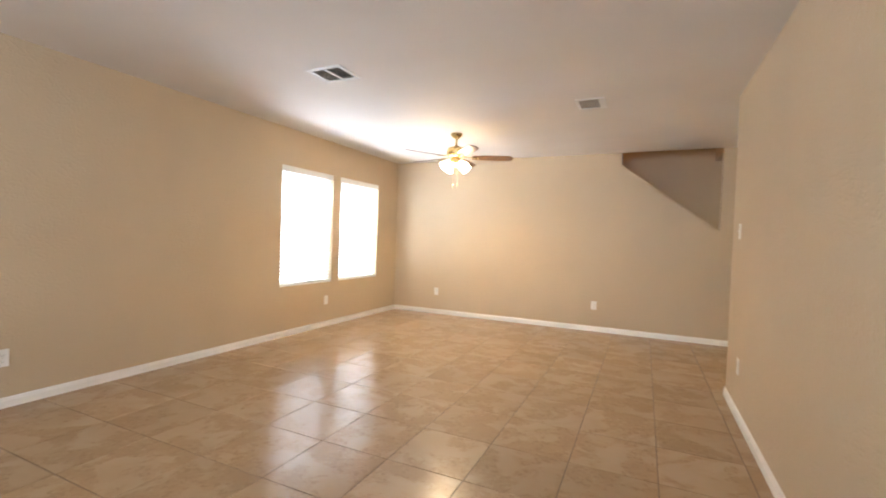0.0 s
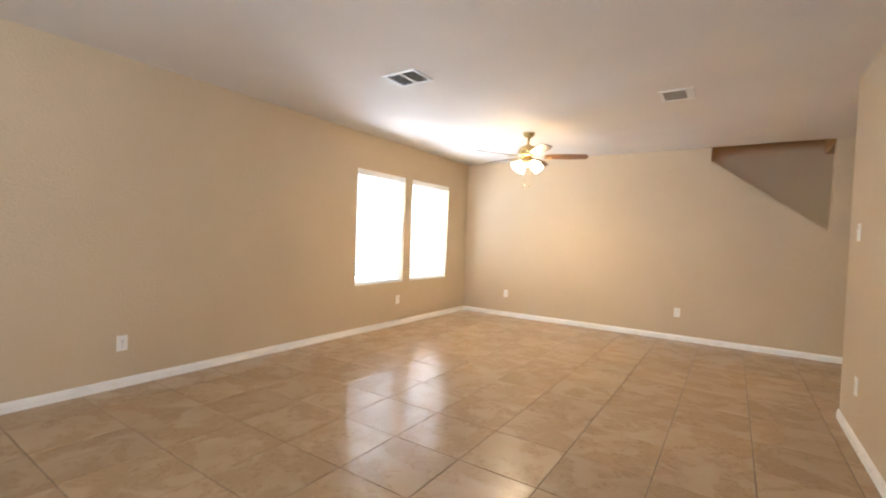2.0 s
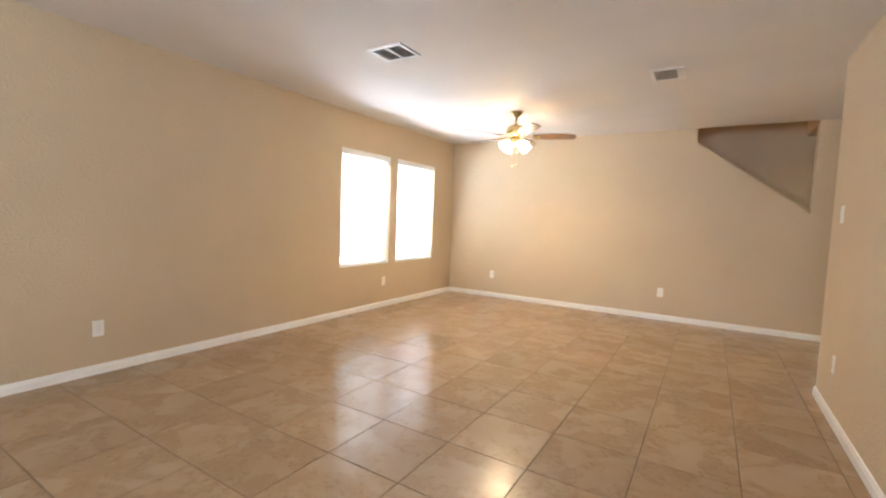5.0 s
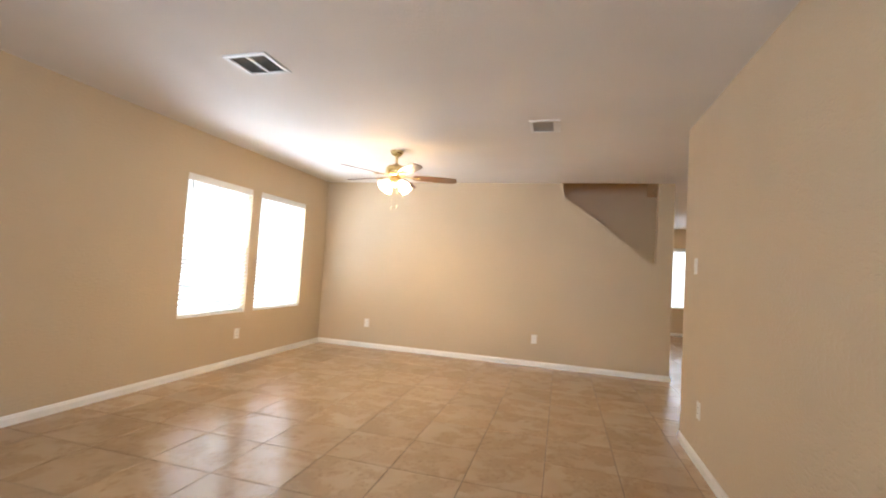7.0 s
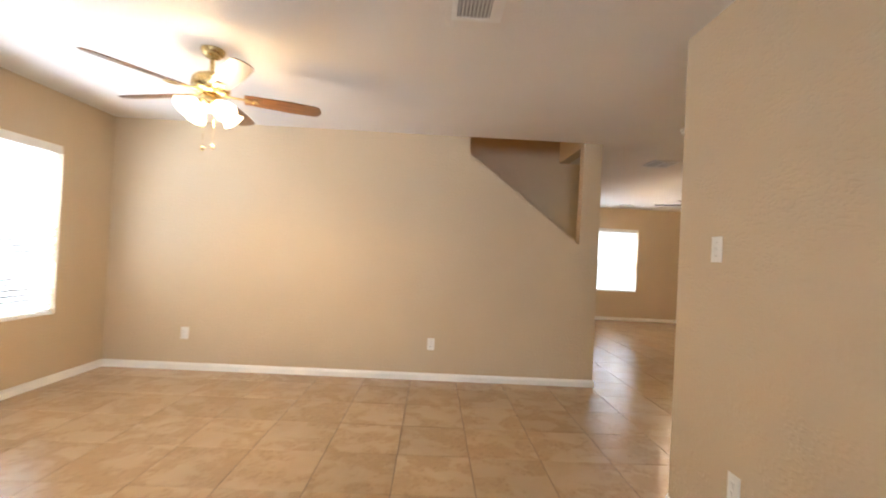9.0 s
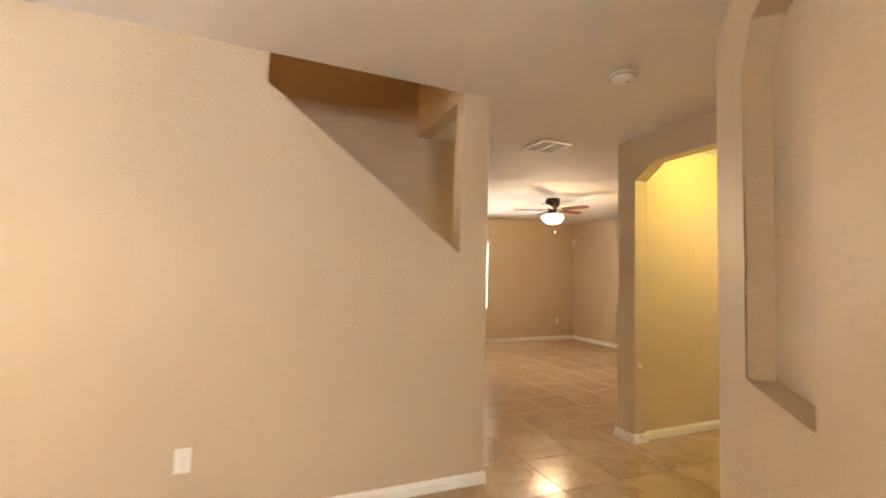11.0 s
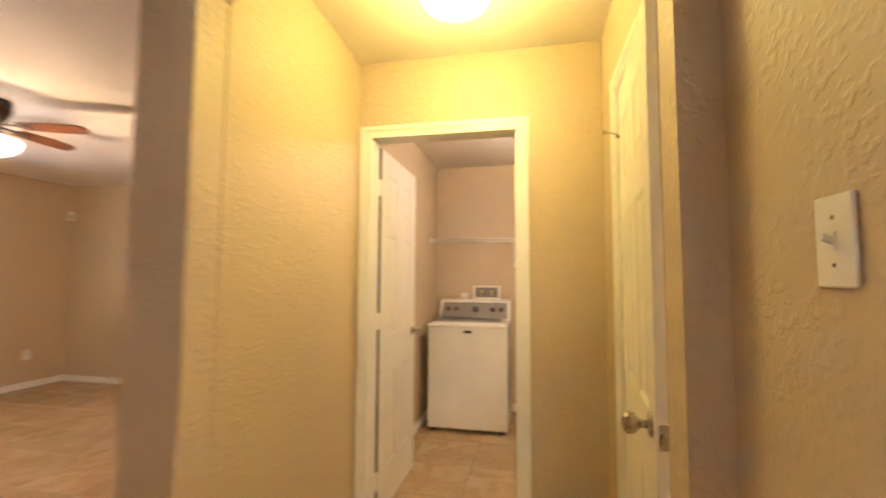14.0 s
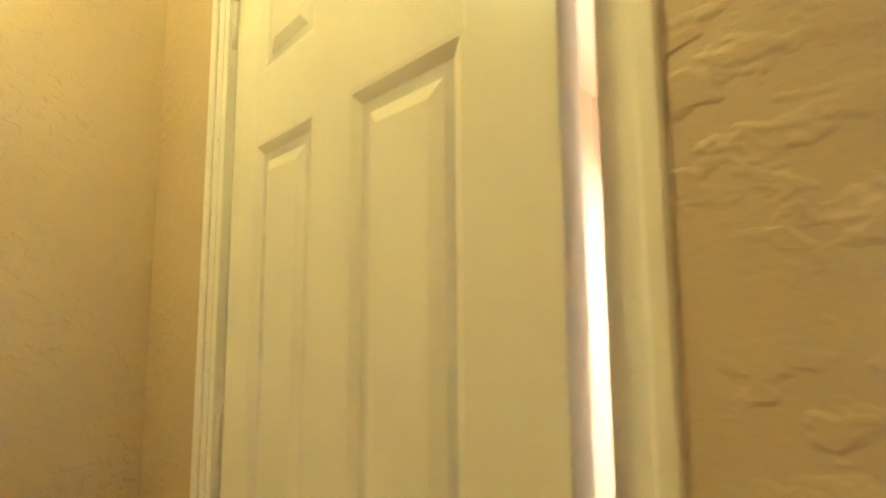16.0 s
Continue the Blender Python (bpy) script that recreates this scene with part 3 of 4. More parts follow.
# ---- windows and blinds ----
def window(name, m, width, z0, z1):
    """A single-hung vinyl window in the outer half of its opening: local x across, y outwards."""
    root = thing(name, m, "white vinyl single-hung window", "window", kind="structure")
    w = width / 2
    zm = (z0 + z1) / 2
    bm = bmesh.new()
    for a, b, c, d in ((-w, -w + 0.04, z0, z1), (w - 0.04, w, z0, z1), (-w + 0.04, w - 0.04, z0, z0 + 0.04), (-w + 0.04, w - 0.04, z1 - 0.04, z1)):
        bx(bm, a, b, 0.09, 0.15, c, d)
    part("window_frame", bm, M_VINYL, root)
    for lo, hi, y in ((z0 + 0.04, zm + 0.02, 0.10), (zm - 0.02, z1 - 0.04, 0.125)):
        bm = bmesh.new()
        for a, b, c, d in ((-w + 0.04, -w + 0.07, lo, hi), (w - 0.07, w - 0.04, lo, hi), (-w + 0.07, w - 0.07, lo, lo + 0.035), (-w + 0.07, w - 0.07, hi - 0.035, hi)):
            bx(bm, a, b, y, y + 0.022, c, d)
        sash = part("sash", bm, M_VINYL, root)
        pane = part("pane", bx(bmesh.new(), -w + 0.068, w - 0.068, y + 0.009, y + 0.013, lo + 0.033, hi - 0.033), M_GLASS, sash)
        pane.visible_shadow = False
    part("window_sill", bx(bmesh.new(), -w + 0.001, w - 0.001, 0.002, 0.10, z0 - 0.004, z0 + 0.006, 0.002), M_TRIM, root)
    return root


def slat_mesh(width):
    """One curved slat, 50 mm deep."""
    bm = bmesh.new()
    n = 5
    rows = []
    for k in range(n + 1):
        u = k / n - 0.5
        d, c = u * 0.050, 0.003 * (1 - (2 * u) ** 2)
        rows.append([bm.verts.new((x, d, c + z)) for x in (-width / 2, width / 2) for z in (0.0012, -0.0012)])
    for a, b in zip(rows, rows[1:]):
        bm.faces.new((a[0], a[2], b[2], b[0]))
        bm.faces.new((a[1], b[1], b[3], a[3]))
        bm.faces.new((a[0], b[0], b[1], a[1]))
        bm.faces.new((a[2], a[3], b[3], b[2]))
    bm.faces.new((rows[0][0], rows[0][1], rows[0][3], rows[0][2]))
    bm.faces.new((rows[-1][0], rows[-1][2], rows[-1][3], rows[-1][1]))
    return mesh_of("slat", bm, M_SLAT)


def blind(m, width, z0, z1, tilt, sag, label):
    """A horizontal slat blind hung inside its opening."""
    root = thing("window_blind", m, label, "window blind", "window blinds")
    w = width - 0.012
    part("headrail", bx(bmesh.new(), -w / 2, w / 2, 0.010, 0.062, z1 - 0.046, z1 - 0.001, 0.003), M_VINYL, root)
    part("valance", bx(bmesh.new(), -w / 2, w / 2, 0.001, 0.008, z1 - 0.070, z1 - 0.002, 0.002), M_VINYL, root)
    me = slat_mesh(w)
    top, low = z1 - 0.088, z0 + 0.030
    n = int((top - low) / 0.0425)
    rng = random.Random(int(width * 1000 + z0 * 77))
    for k in range(n + 1):
        z = top - (top - low) * k / n
        s = new("slat", me)
        s.parent = root
        s.location = (0, 0.036, z)
        s.rotation_euler = (radians(tilt + rng.uniform(-2.5, 2.5)), radians(sag * k / n + rng.uniform(-0.12, 0.12)), 0)
    part("bottom_rail", bx(bmesh.new(), -w / 2, w / 2, 0.012, 0.060, z0 + 0.008, z0 + 0.026, 0.003), M_VINYL, root)
    for x in (-w * 0.34, 0, w * 0.34):
        bm = rod(bmesh.new(), (x, 0.008, low), (x, 0.008, z1 - 0.05), 0.0012, 5)
        part("ladder_cord", bm, M_VINYL, root)
    part("tilt_wand", rod(bmesh.new(), (-w / 2 + 0.06, 0.000, z1 - 0.62), (-w / 2 + 0.055, 0.002, z1 - 0.06), 0.004, 8), M_VINYL, root)
    return root


for i, (a, b, sag) in enumerate(((4.02, 4.93, 0.5), (5.08, 6.01, 0.15)), 1):
    m = pose(WX, (a + b) / 2, 0, 0, 0, 90)
    window(f"window_{i}", m, b - a, 0.585, 2.005)
    blind(m, b - a, 0.585, 2.005, -44, sag, "white horizontal slat blind lowered over the window")
for i, (a, b) in enumerate(((1.84, 2.79), (2.88, 3.83)), 3):
    m = pose((a + b) / 2, FAR_Y, 0, 0, 0, 0)
    window(f"window_{i}", m, b - a, 0.625, 1.995)
    blind(m, b - a, 0.625, 1.995, -42, 0.1, "white horizontal slat blind lowered over the window")


# added front window, always out of view
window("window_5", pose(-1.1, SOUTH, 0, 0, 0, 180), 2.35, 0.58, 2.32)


# ---- ceiling fans ----
def blade_mesh(length, w0, w1, material, name="blade"):
    """A flat wooden blade with rounded tip along +x, pitched about its length."""
    bm = bmesh.new()
    pts = [(0.0, -w0 / 2), (length * 0.55, -w1 / 2)]
    for k in range(9):
        a = -math.pi / 2 + math.pi * k / 8
        pts.append((length - 0.045 + 0.045 * math.cos(a), (w1 / 2 - 0.005) * math.sin(a)))
    pts += [(length * 0.55, w1 / 2), (0.0, w0 / 2)]
    lo = [bm.verts.new((x, y, -0.003)) for x, y in pts]
    hi = [bm.verts.new((x, y, 0.003)) for x, y in pts]
    bm.faces.new(lo[::-1])
    bm.faces.new(hi)
    for k in range(len(pts)):
        bm.faces.new((lo[k], lo[(k + 1) % len(pts)], hi[(k + 1) % len(pts)], hi[k]))
    return mesh_of(name, bm, material)


def fan_blades(root, first, z, start, length, w0, w1, material, iron, iron_r):
    me = blade_mesh(length, w0, w1, material)
    bm = bmesh.new()
    bx(bm, iron_r, start + 0.02, -0.012, 0.012, -0.004, 0.004, 0.002)
    bx(bm, start - 0.005, start + 0.075, -0.032, 0.032, -0.009, -0.004, 0.002)
    for y in (-0.02, 0.02):
        lathe(bm, [(0.006, 0), (0.005, 0.004), (0, 0.005)], 8, (start + 0.05, y, -0.009), (0, 0, -1))
    irons = mesh_of("blade_iron", bm, iron)
    for k in range(5):
        b = new("blade", me)
        b.parent = root
        b.matrix_local = pose(0, 0, z, 0, 0, first + 72 * k) @ pose(start, 0, 0, -13, 0, 0)
        i = new("blade_iron", irons)
        i.parent = root
        i.matrix_local = pose(0, 0, z, 0, 0, first + 72 * k)


fan = thing("ceiling_fan", pose(-2.06, 4.95, 0), "brass ceiling fan with walnut blades and four lit shades", "ceiling fan")
part("canopy", lathe(bmesh.new(), [(0.068, H - 0.001), (0.070, H - 0.012), (0.060, H - 0.035), (0.034, H - 0.055), (0.016, H - 0.060)], 32), M_BRASS, fan)
part("downrod", rod(bmesh.new(), (0, 0, 2.27), (0, 0, H - 0.055), 0.013, 16), M_BRASS, fan)
part("motor_housing", lathe(bmesh.new(), [(0.018, 2.305), (0.035, 2.295), (0.085, 2.275), (0.108, 2.250), (0.112, 2.215), (0.108, 2.185), (0.080, 2.165), (0.050, 2.155)], 36), M_BRASS, fan)
fan_blades(fan, 22, 2.165, 0.19, 0.47, 0.105, 0.132, M_BLADE, M_BRASS, 0.06)
part("switch_housing", lathe(bmesh.new(), [(0.050, 2.156), (0.062, 2.145), (0.062, 2.100), (0.050, 2.085), (0.020, 2.070), (0.010, 2.050), (0, 2.048)], 28), M_BRASS, fan)
for k in range(4):
    a = radians(22 + 36 + 90 * k)
    d = Vector((math.cos(a), math.sin(a), 0))
    p0, p1 = d * 0.045 + V * 2.10, d * 0.095 + V * 2.095
    arm = part("light_arm", rod(bmesh.new(), p0, p1, 0.011, 12), M_BRASS, fan)
    ax = (d * 0.75 - V * 0.66).normalized()
    part("lamp_shade", lathe(bmesh.new(), [(0.020, -0.004), (0.026, 0.0), (0.034, 0.018), (0.043, 0.045), (0.053, 0.070), (0.064, 0.088), (0.060, 0.087), (0.049, 0.068), (0.030, 0.020), (0, 0.014)], 24, p1, ax), M_SHADE, arm, "lit frosted glass bell shade")
for dx, z in ((0.018, 1.86), (-0.022, 1.84)):
    bm = rod(bmesh.new(), (dx, 0.02 * (1 if dx > 0 else -1), z), (dx, 0.02 * (1 if dx > 0 else -1), 2.08), 0.0014, 6)
    part("pull_chain", lathe(bm, [(0.002, 0), (0.008, -0.008), (0.010, -0.020), (0.006, -0.030), (0, -0.033)], 12, (dx, 0.02 * (1 if dx > 0 else -1), z)), M_BRASS, fan)

fan2 = thing("ceiling_fan", pose(3.60, 9.33, 0), "dark bronze hugger ceiling fan with cherry blades", "ceiling fan")
part("motor_housing", lathe(bmesh.new(), [(0.095, H - 0.001), (0.105, H - 0.02), (0.105, H - 0.075), (0.090, H - 0.100), (0.075, H - 0.135), (0.060, H - 0.150)], 36), M_BRONZE, fan2)
fan_blades(fan2, 293, 2.275, 0.16, 0.40, 0.09, 0.115, M_BLADE_RED, M_BRONZE, 0.05)
part("switch_housing", lathe(bmesh.new(), [(0.060, 2.291), (0.055, 2.245), (0.065, 2.225), (0.065, 2.205)], 28), M_BRONZE, fan2)
part("light_bowl", lathe(bmesh.new(), [(0.060, 2.206), (0.100, 2.202), (0.150, 2.185), (0.158, 2.165), (0.145, 2.130), (0.105, 2.095), (0.050, 2.075), (0, 2.070)], 36), M_BOWL, fan2, "lit white glass bowl")
bm = rod(bmesh.new(), (0.05, 0, 1.96), (0.05, 0, 2.10), 0.0014, 6)
part("pull_chain", lathe(bm, [(0.002, 0), (0.008, -0.010), (0.008, -0.022), (0, -0.030)], 12, (0.05, 0, 1.96)), M_BRASS, fan2)


# ---- ceiling lights ----
def dome_light(x, y, label, glow):
    root = thing("ceiling_light", pose(x, y, 0), label, "ceiling light")
    part("base_ring", lathe(bmesh.new(), [(0.150, H - 0.001), (0.152, H - 0.018), (0.138, H - 0.024)], 36), M_BRASS, root)
    part("glass_dome", lathe(bmesh.new(), [(0.138, H - 0.022), (0.140, H - 0.045), (0.122, H - 0.080), (0.080, H - 0.106), (0.030, H - 0.116), (0, H - 0.117)], 36), glow, root)
    part("finial", lathe(bmesh.new(), [(0.010, H - 0.117), (0.012, H - 0.124), (0, H - 0.132)], 14), M_BRASS, root)


dome_light(3.10, 6.17, "lit glass dome light on the hall ceiling", M_DOME)
dome_light(4.65, 5.80, "lit glass dome light on the laundry ceiling", M_BOWL)


# ---- vents and ceiling devices ----
def louvred_vent(name, x0, x1, y0, y1, label, panels, slats, dark, along_y=True, blade=None, lever=0.0):
    """A flanged ceiling grille with louvres in one or two panels."""
    cx, cy = (x0 + x1) / 2, (y0 + y1) / 2
    root = thing(name, pose(cx, cy, 0), label, "ceiling vent")
    w, h = (x1 - x0) / 2, (y1 - y0) / 2
    fl = 0.026
    z = H - 0.001
    bm = bmesh.new()
    for a, b, c, d in ((-w, w, -h, -h + fl), (-w, w, h - fl, h), (-w, -w + fl, -h + fl, h - fl), (w - fl - lever, w, -h + fl, h - fl)):
        bx(bm, a, b, c, d, z - 0.010, z)
    if panels == 2:
        if along_y:
            bx(bm, -w + fl, w - fl, -0.010, 0.010, z - 0.009, z)
        else:
            bx(bm, -0.010, 0.010, -h + fl, h - fl, z - 0.009, z)
    part("frame", bm, M_VENT, root)
    part("backing", bx(bmesh.new(), -w + fl, w - fl, -h + fl, h - fl, z - 0.002, z - 0.0005), dark, root)
    for k in range(slats):
        u = (k + 0.5) / slats
        bm = bmesh.new()
        if along_y:
            bx(bm, -w + fl, w - fl, -0.005, 0.005, -0.0006, 0.0006)
            s = part("slat", bm, blade or M_VENT, root)
            s.matrix_local = pose(0, -h + fl + u * 2 * (h - fl), z - 0.006, 38, 0, 0)
        else:
            bx(bm, -0.005, 0.005, -h + fl, h - fl, -0.0006, 0.0006)
            s = part("slat", bm, blade or M_VENT, root)
            s.matrix_local = pose(-w + fl + u * (2 * (w - fl) - lever), 0, z - 0.006, 0, 38, 0)


louvred_vent("ceiling_vent", -2.375, -2.065, 2.80, 3.065, "white ceiling return grille with two dark panels", 2, 16, M_VENT_DARK, False)
louvred_vent("ceiling_vent", -0.615, -0.370, 4.13, 4.42, "white ceiling supply register with grey louvres", 1, 9, M_FILTER, False, M_GREY, 0.03)
louvred_vent("ceiling_vent", 1.81, 2.115, 7.105, 7.43, "white ceiling return grille with two grey panels", 2, 18, M_GREY, False, M_PALE)
louvred_vent("ceiling_vent", 4.735, 4.945, 6.465, 6.700, "white laundry ceiling exhaust grille", 2, 6, M_VENT_DARK, False, M_PANEL)
louvred_vent("ceiling_vent", 3.12, 3.38, 11.0, 11.15, "small white ceiling register near the window", 1, 6, M_FILTER, True)

smoke = thing("smoke_detector", pose(1.51, 5.945, 0), "round white plastic smoke detector on the ceiling", "smoke detector")
part("base", lathe(bmesh.new(), [(0.070, H - 0.001), (0.070, H - 0.012), (0.062, H - 0.014)], 32), M_PLATE, smoke)
part("cover", lathe(bmesh.new(), [(0.062, H - 0.013), (0.064, H - 0.026), (0.058, H - 0.038), (0.040, H - 0.044), (0, H - 0.045)], 32), M_PLATE, smoke)
part("vent_ring", lathe(bmesh.new(), [(0.0645, H - 0.019), (0.0660, H - 0.0205), (0.0645, H - 0.022)], 32), M_FILTER, smoke, "dark ring of sensor vents")
part("test_button", lathe(bmesh.new(), [(0.012, H - 0.044), (0.011, H - 0.048), (0, H - 0.0485)], 14, (0.022, -0.012, 0)), M_BUTTON, smoke)


# ---- switches, outlets, thermostat, sensor ----
def plate_body(bm, w=0.071, h=0.116):
    return bx(bm, -w / 2, w / 2, -0.006, 0, -h / 2, h / 2, 0.0025)


def outlet(m):
    root = thing("wall_outlet", m, "white plastic duplex outlet on the tan wall", "outlet", "wall outlets")
    part("cover_plate", plate_body(bmesh.new()), M_PLATE, root)
    for z in (-0.0195, 0.0195):
        f = part("receptacle", bx(bmesh.new(), -0.0165, 0.0165, -0.0082, -0.0055, z - 0.0135, z + 0.0135, 0.001), M_PLATE, root)
        bm = bx(bmesh.new(), -0.0075, -0.0055, -0.0086, -0.0080, z - 0.002, z + 0.006)
        bx(bm, 0.0055, 0.0075, -0.0086, -0.0080, z - 0.002, z + 0.005)
        lathe(bm, [(0.0024, 0), (0.0024, 0.0006)], 8, (0, -0.0080, z - 0.008), (0, -1, 0))
        part("slot", bm, M_DARK, f)
    part("screw", lathe(bmesh.new(), [(0.003, 0), (0.0025, 0.001), (0, 0.0012)], 10, (0, -0.006, 0), (0, -1, 0)), M_NICKEL, root)
    return root


def light_switch(m, label):
    root = thing("light_switch", m, label, "light switch", "light switches")
    part("cover_plate", plate_body(bmesh.new()), M_PLATE, root)
    bm = bx(bmesh.new(), -0.0055, 0.0055, -0.0078, -0.0058, -0.012, 0.012)
    part("toggle", prism(bm, [(-0.004, -0.005), (0.004, -0.005), (0.0035, 0.003), (-0.0035, 0.003)], (0, -0.0075, 0.001), (1, 0, 0), (0, -0.011, 0.006)), M_PLATE, root)
    for z in (-0.030, 0.030):
        part("screw", lathe(bmesh.new(), [(0.003, 0), (0.0025, 0.001), (0, 0.0012)], 10, (0, -0.006, z), (0, -1, 0)), M_NICKEL, root)
    return root


first = outlet(pose(-3.035, FY - 0.001, 0.357))
for m in (pose(-0.622, FY - 0.001, 0.357), pose(WX + 0.001, 1.635, 0.332, 0, 0, 90), pose(WX + 0.001, 4.833, 0.347, 0, 0, 90),
          pose(STUB - 0.005, 4.008, 0.360, 0, 0, -90.46), pose(5.505, FAR_Y - 0.001, 0.378)):
    copy_thing(first, m)
light_switch(pose(STUB - 0.0035, 4.180, 1.340, 0, 0, -90.46), "white toggle light switch on the tan wall")
light_switch(pose(2.138, THERMO + 0.001, 1.345, 0, 0, 180), "white toggle light switch below the thermostat")
light_switch(pose(BATH_E - 0.001, 5.17, 1.06, 0, 0, -90), "white toggle light switch on the bathroom wall")

th = thing("thermostat", pose(1.887, THERMO + 0.001, 1.495, 0, 0, 180), "white plastic thermostat with a small grey display", "thermostat")
part("body", bx(bmesh.new(), -0.068, 0.068, -0.030, 0, -0.047, 0.047, 0.007), M_PLATE, th)
part("display", bx(bmesh.new(), -0.056, -0.022, -0.0315, -0.0295, 0.002, 0.030, 0.0008), M_LCD, th)
for x, z in ((0.010, 0.024), (0.028, 0.038), (0.028, 0.010), (0.046, 0.024), (-0.046, -0.030), (-0.020, -0.030)):
    part("button", bx(bmesh.new(), x - 0.007, x + 0.007, -0.032, -0.0295, z - 0.0045, z + 0.0045, 0.0012), M_BUTTON, th)

sensor = thing("motion_sensor", pose(EAST - 0.05, FAR_Y - 0.05, 2.05, 0, 0, -45), "small white motion sensor in the room corner", "motion sensor")
part("body", bx(bmesh.new(), -0.030, 0.030, -0.020, 0.030, -0.055, 0.055, 0.008), M_PLATE, sensor)
part("lens", bx(bmesh.new(), -0.022, 0.022, -0.024, -0.018, -0.035, 0.010, 0.003), M_BUTTON, sensor)

# cups for a child gate on the jambs of the arch
for x, y, z, s in ((2.500, ARCH_N - 0.001, 0.600, -1), (2.500, ARCH_N - 0.018, 0.060, -1), (2.500, ARCH_S + 0.001, 0.600, 1), (2.500, ARCH_S + 0.018, 0.060, 1)):
    cup = thing("gate_cup", pose(x, y, z), "small white plastic gate mounting cup on the jamb", "mounting cup", "gate mounting cups")
    part("flange", lathe(bmesh.new(), [(0.017, 0), (0.017, 0.004), (0.013, 0.006)], 20, (0, 0, 0), (0, s, 0)), M_PLATE, cup)
    part("socket", lathe(bmesh.new(), [(0.013, 0.005), (0.012, 0.016), (0.009, 0.018), (0.008, 0.010), (0, 0.009)], 20, (0, 0, 0), (0, s, 0)), M_PLATE, cup)

# ---- laundry ----
wy0, wy1, wf, wb = 6.104, 6.784, 5.19, 5.845
wm = thing("washing_machine", pose(0, 0, 0), "white top-loading washing machine with a grey console", "washing machine")
part("body", bx(bmesh.new(), wf, wb, wy0, wy1, 0.028, 0.875, 0.010), M_WASHER, wm)
part("top", bx(bmesh.new(), wf - 0.006, wb, wy0 - 0.003, wy1 + 0.003, 0.874, 0.902, 0.010), M_WASHER, wm)
lid = part("lid", bx(bmesh.new(), wf + 0.015, 5.60, wy0 + 0.03, wy1 - 0.03, 0.900, 0.914, 0.005), M_WASHER, wm)
part("lid_window", bx(bmesh.new(), wf + 0.16, 5.585, wy0 + 0.07, wy1 - 0.07, 0.9135, 0.919, 0.001), M_TINT, lid, "dark tinted glass")
con = part("console", prism(bmesh.new(), [(5.615, 0.900), (5.845, 0.900), (5.845, 1.085), (5.800, 1.090), (5.735, 1.075)], (0, wy0, 0), (1, 0, 0), (0, wy1 - wy0, 0)), M_WASHER, wm)
tilt_dir = Vector((5.735 - 5.615, 0, 1.075 - 0.900)).normalized()
out_dir = Vector((-tilt_dir.z, 0, tilt_dir.x))
base = Vector((5.615, 0, 0.900))
bm = bmesh.new()
cor = [base + tilt_dir * u + out_dir * 0.001 + Vector((0, y, 0)) for u, y in ((0.018, wy0 + 0.02), (0.018, wy1 - 0.02), (0.190, wy1 - 0.03), (0.190, wy0 + 0.03))]
lo = [bm.verts.new(c) for c in cor]
hi = [bm.verts.new(c + out_dir * 0.004) for c in cor]
bm.faces.new(lo)
bm.faces.new(hi)
for k in range(4):
    bm.faces.new((lo[k], lo[(k + 1) % 4], hi[(k + 1) % 4], hi[k]))
panel = part("control_panel", bm, M_PANEL, con, "grey metallic control panel")
for y, r in ((wy1 - 0.085, 0.020), (wy1 - 0.165, 0.020), ((wy0 + wy1) / 2 - 0.01, 0.030), (wy0 + 0.165, 0.020), (wy0 + 0.085, 0.020)):
    p = base + tilt_dir * 0.115 + out_dir * 0.004 + Vector((0, y, 0))
    part("knob", lathe(bmesh.new(), [(r + 0.004, 0), (r + 0.004, 0.003), (r, 0.004), (r * 0.9, 0.022), (r * 0.7, 0.025), (0, 0.0255)], 24, p, out_dir), M_DIAL, wm, "dark grey dial")
part("badge", bx(bmesh.new(), wf - 0.010, wf - 0.0005, 6.40, 6.47, 0.828, 0.850, 0.002), M_DARK, wm, "small dark badge")
for x in (wf + 0.05, wb - 0.05):
    for y in (wy0 + 0.05, wy1 - 0.05):
        part("foot", lathe(bmesh.new(), [(0.020, 0.0), (0.022, 0.008), (0.012, 0.014), (0.010, 0.034)], 14, (x, y, 0)), M_RUBBER, wm)

box = thing("washer_box", pose(LAUN_E - 0.001, 6.35, 1.152), "white recessed washer supply box on the laundry wall", "supply box")
bm = bmesh.new()
for a, b, c, d in ((-0.135, 0.135, 0.050, 0.066), (-0.135, 0.135, -0.066, -0.050), (-0.135, -0.115, -0.050, 0.050), (0.115, 0.135, -0.050, 0.050)):
    bx(bm, -0.022, 0, a, b, c, d)
part("frame", bm, M_PLATE, box)
part("backing", bx(bmesh.new(), -0.003, -0.0005, -0.115, 0.115, -0.050, 0.050), M_PANEL, box)
for y in (-0.05, 0.05):
    bm = rod(bmesh.new(), (-0.012, y, -0.048), (-0.012, y, 0.010), 0.008, 10)
    part("valve", bx(bm, -0.020, -0.006, y - 0.018, y + 0.018, 0.008, 0.020, 0.002), M_BRASS, box)
outlet_l = copy_thing(first, pose(LAUN_E - 0.001, 6.575, 1.085, 0, 0, -90))

shelf = thing("wire_shelf", pose(0, 0, 0), "white coated wire shelf across the laundry wall", "wire shelf")
bm = bmesh.new()
for x, z, r in ((5.605, 1.668, 0.004), (5.605, 1.640, 0.004), (5.75, 1.664, 0.003), (5.885, 1.664, 0.003)):
    rod(bm, (x, LAUN_S + 0.005, z), (x, LAUN_N - 0.006, z), r, 8)
part("rail", bm, M_WIRE, shelf)
bm = bmesh.new()
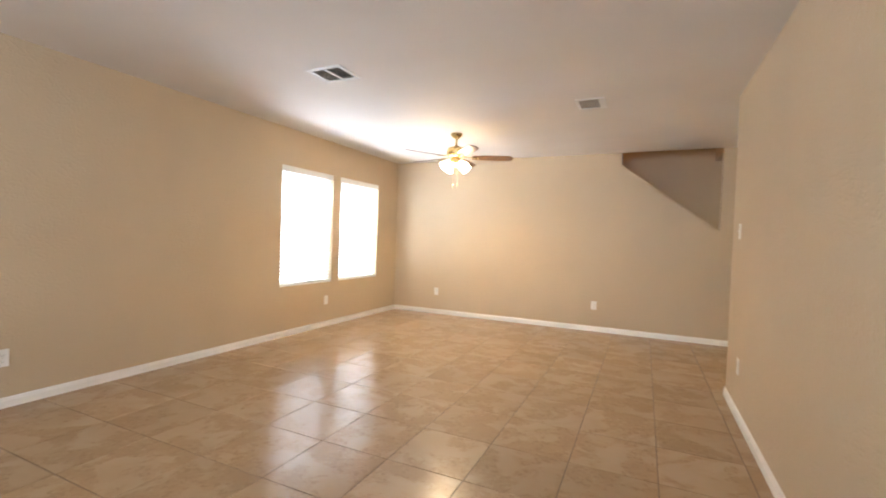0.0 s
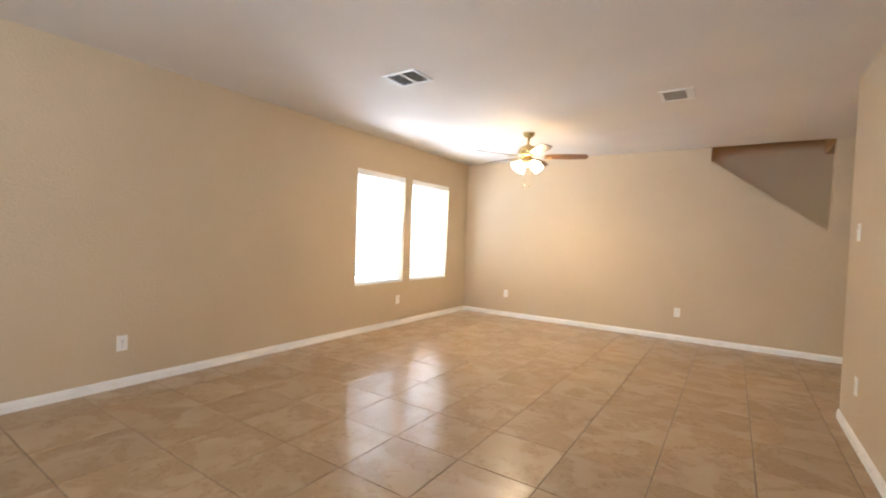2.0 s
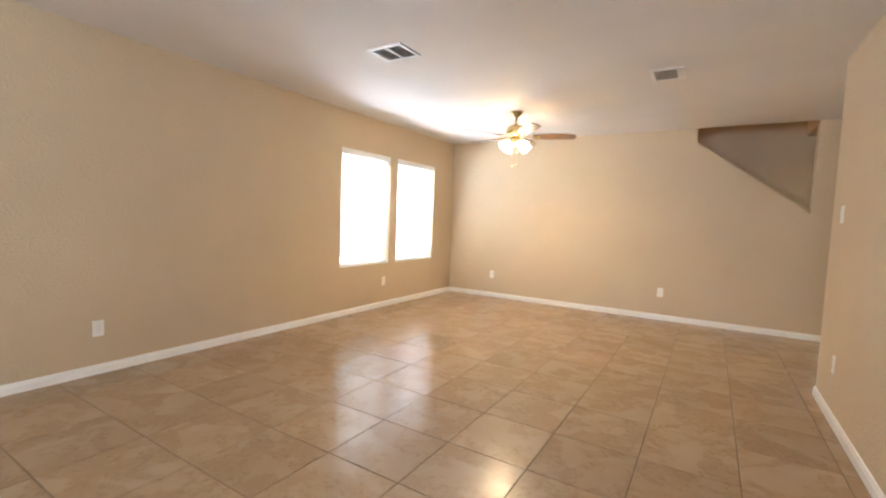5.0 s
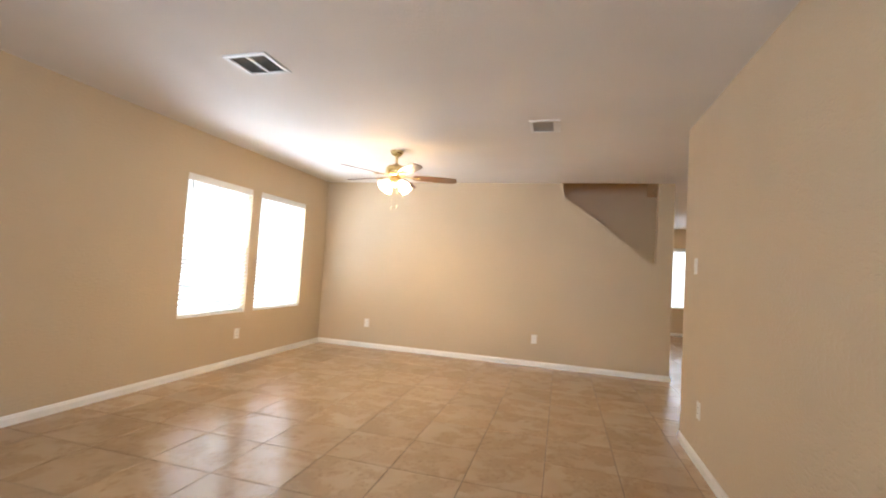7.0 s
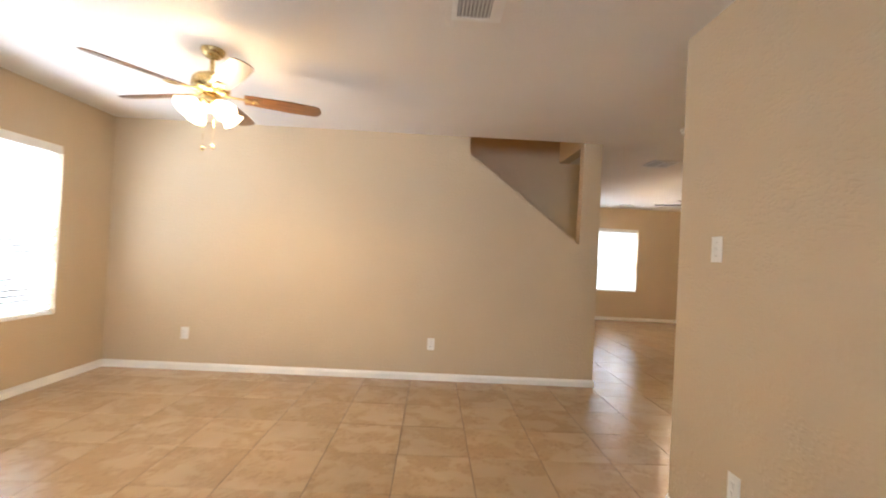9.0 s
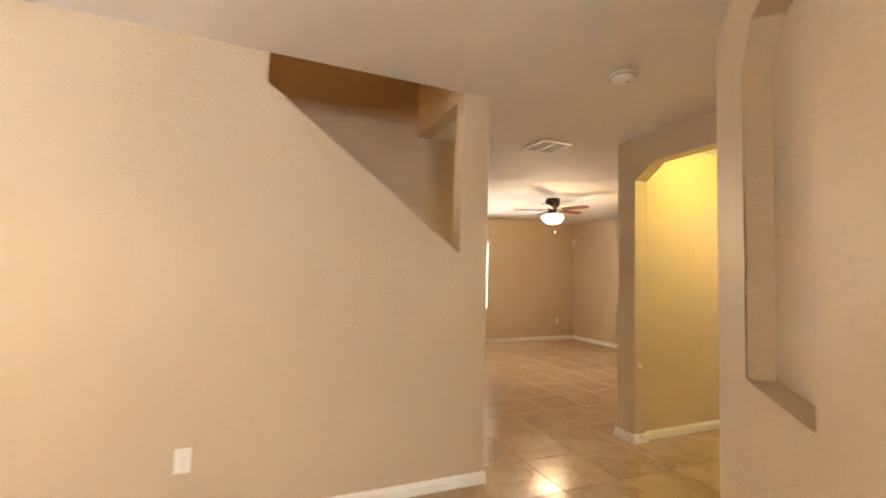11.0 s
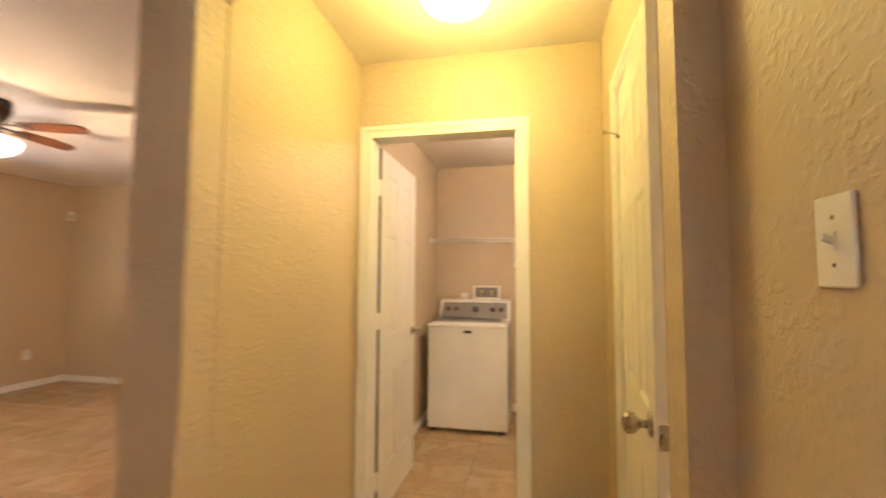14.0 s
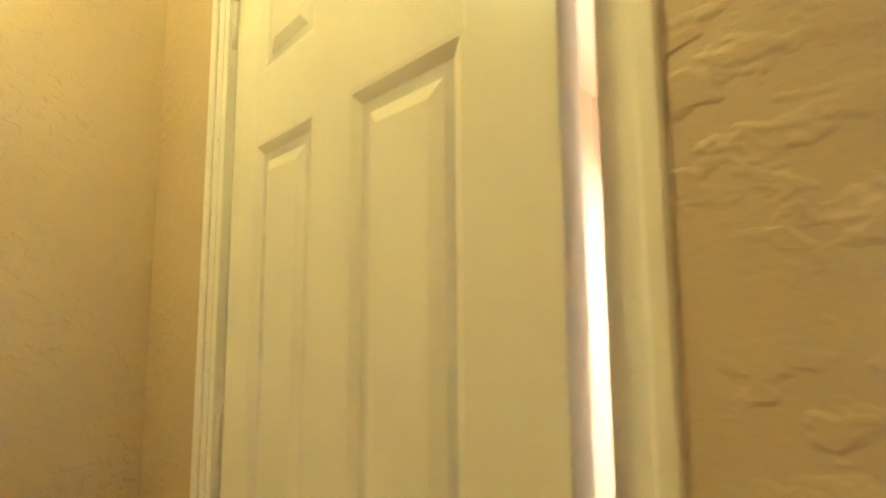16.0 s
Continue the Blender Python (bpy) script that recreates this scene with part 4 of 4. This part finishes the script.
k = LAUN_S + 0.02
while k < LAUN_N - 0.02:
    rod(bm, (5.605, k, 1.670), (5.888, k, 1.670), 0.0016, 4)
    rod(bm, (5.605, k, 1.640), (5.605, k, 1.670), 0.0016, 4)
    k += 0.026
tagged(part("cross_wires", bm, M_WIRE, shelf), kind="stuff")
part("end_bracket", bx(bmesh.new(), 5.590, 5.625, LAUN_N - 0.022, LAUN_N - 0.001, 1.628, 1.684, 0.003), M_PLATE, shelf)
for y in (6.07, 5.30):
    bm = rod(bmesh.new(), (5.61, y, 1.645), (LAUN_E - 0.004, y, 1.44), 0.005, 8)
    part("brace", bx(bm, LAUN_E - 0.008, LAUN_E - 0.001, y - 0.012, y + 0.012, 1.41, 1.46), M_WIRE, shelf)

# ---- floor tiles ----
PITCH, GAP = 0.4472, 0.0045
TX, TY = -0.3575, 0.9445


def tile_shape(cx, cy):
    """Top and bevelled rim of one tile: corners and faces."""
    r = (PITCH - GAP) / 2
    rings = []
    for q, z in ((r, -0.0035), (r, -0.0012), (r - 0.0012, 0.0)):
        rings.append([(cx - q, cy - q, z), (cx + q, cy - q, z), (cx + q, cy + q, z), (cx - q, cy + q, z)])
    verts = [v for ring in rings for v in ring]
    faces = [(a + k, a + (k + 1) % 4, a + 4 + (k + 1) % 4, a + 4 + k) for a in (0, 4) for k in range(4)] + [(8, 9, 10, 11)]
    return verts, faces


verts, faces = tile_shape(0, 0)
tile_me = bpy.data.meshes.new("tile")
tile_me.from_pydata(verts, [], faces)
tile_me.materials.append(M_TILE)
far_v, far_f = [], []
for i in range(-8, 15):
    for j in range(-8, 25):
        cx, cy = TX + (i + 0.5) * PITCH, TY + (j + 0.5) * PITCH
        if cx < STUB + 0.3 and cy < 7.9 and cx > WX - 0.3 or cy > 4.3 and cx > WX - 0.3 and cx < EAST + 0.2 and cy < FAR_Y + 0.2:
            if -3.3 < cx < 3.9 and 0.3 < cy < 7.4 and not (cx > STUB + 0.3 and cy < 4.4):
                t = new("tile", tile_me)
                t.parent = floor
                t.location = (cx, cy, 0)
            else:
                v, f = tile_shape(cx, cy)
                n0 = len(far_v)
                far_v += v
                far_f += [tuple(n0 + k for k in face) for face in f]
far_me = bpy.data.meshes.new("floor_tiles_beyond")
far_me.from_pydata(far_v, [], far_f)
far_me.materials.append(M_TILE_FAR)
rest = new("floor_tiles_beyond", far_me)
rest.parent = floor
tagged(rest, kind="stuff")
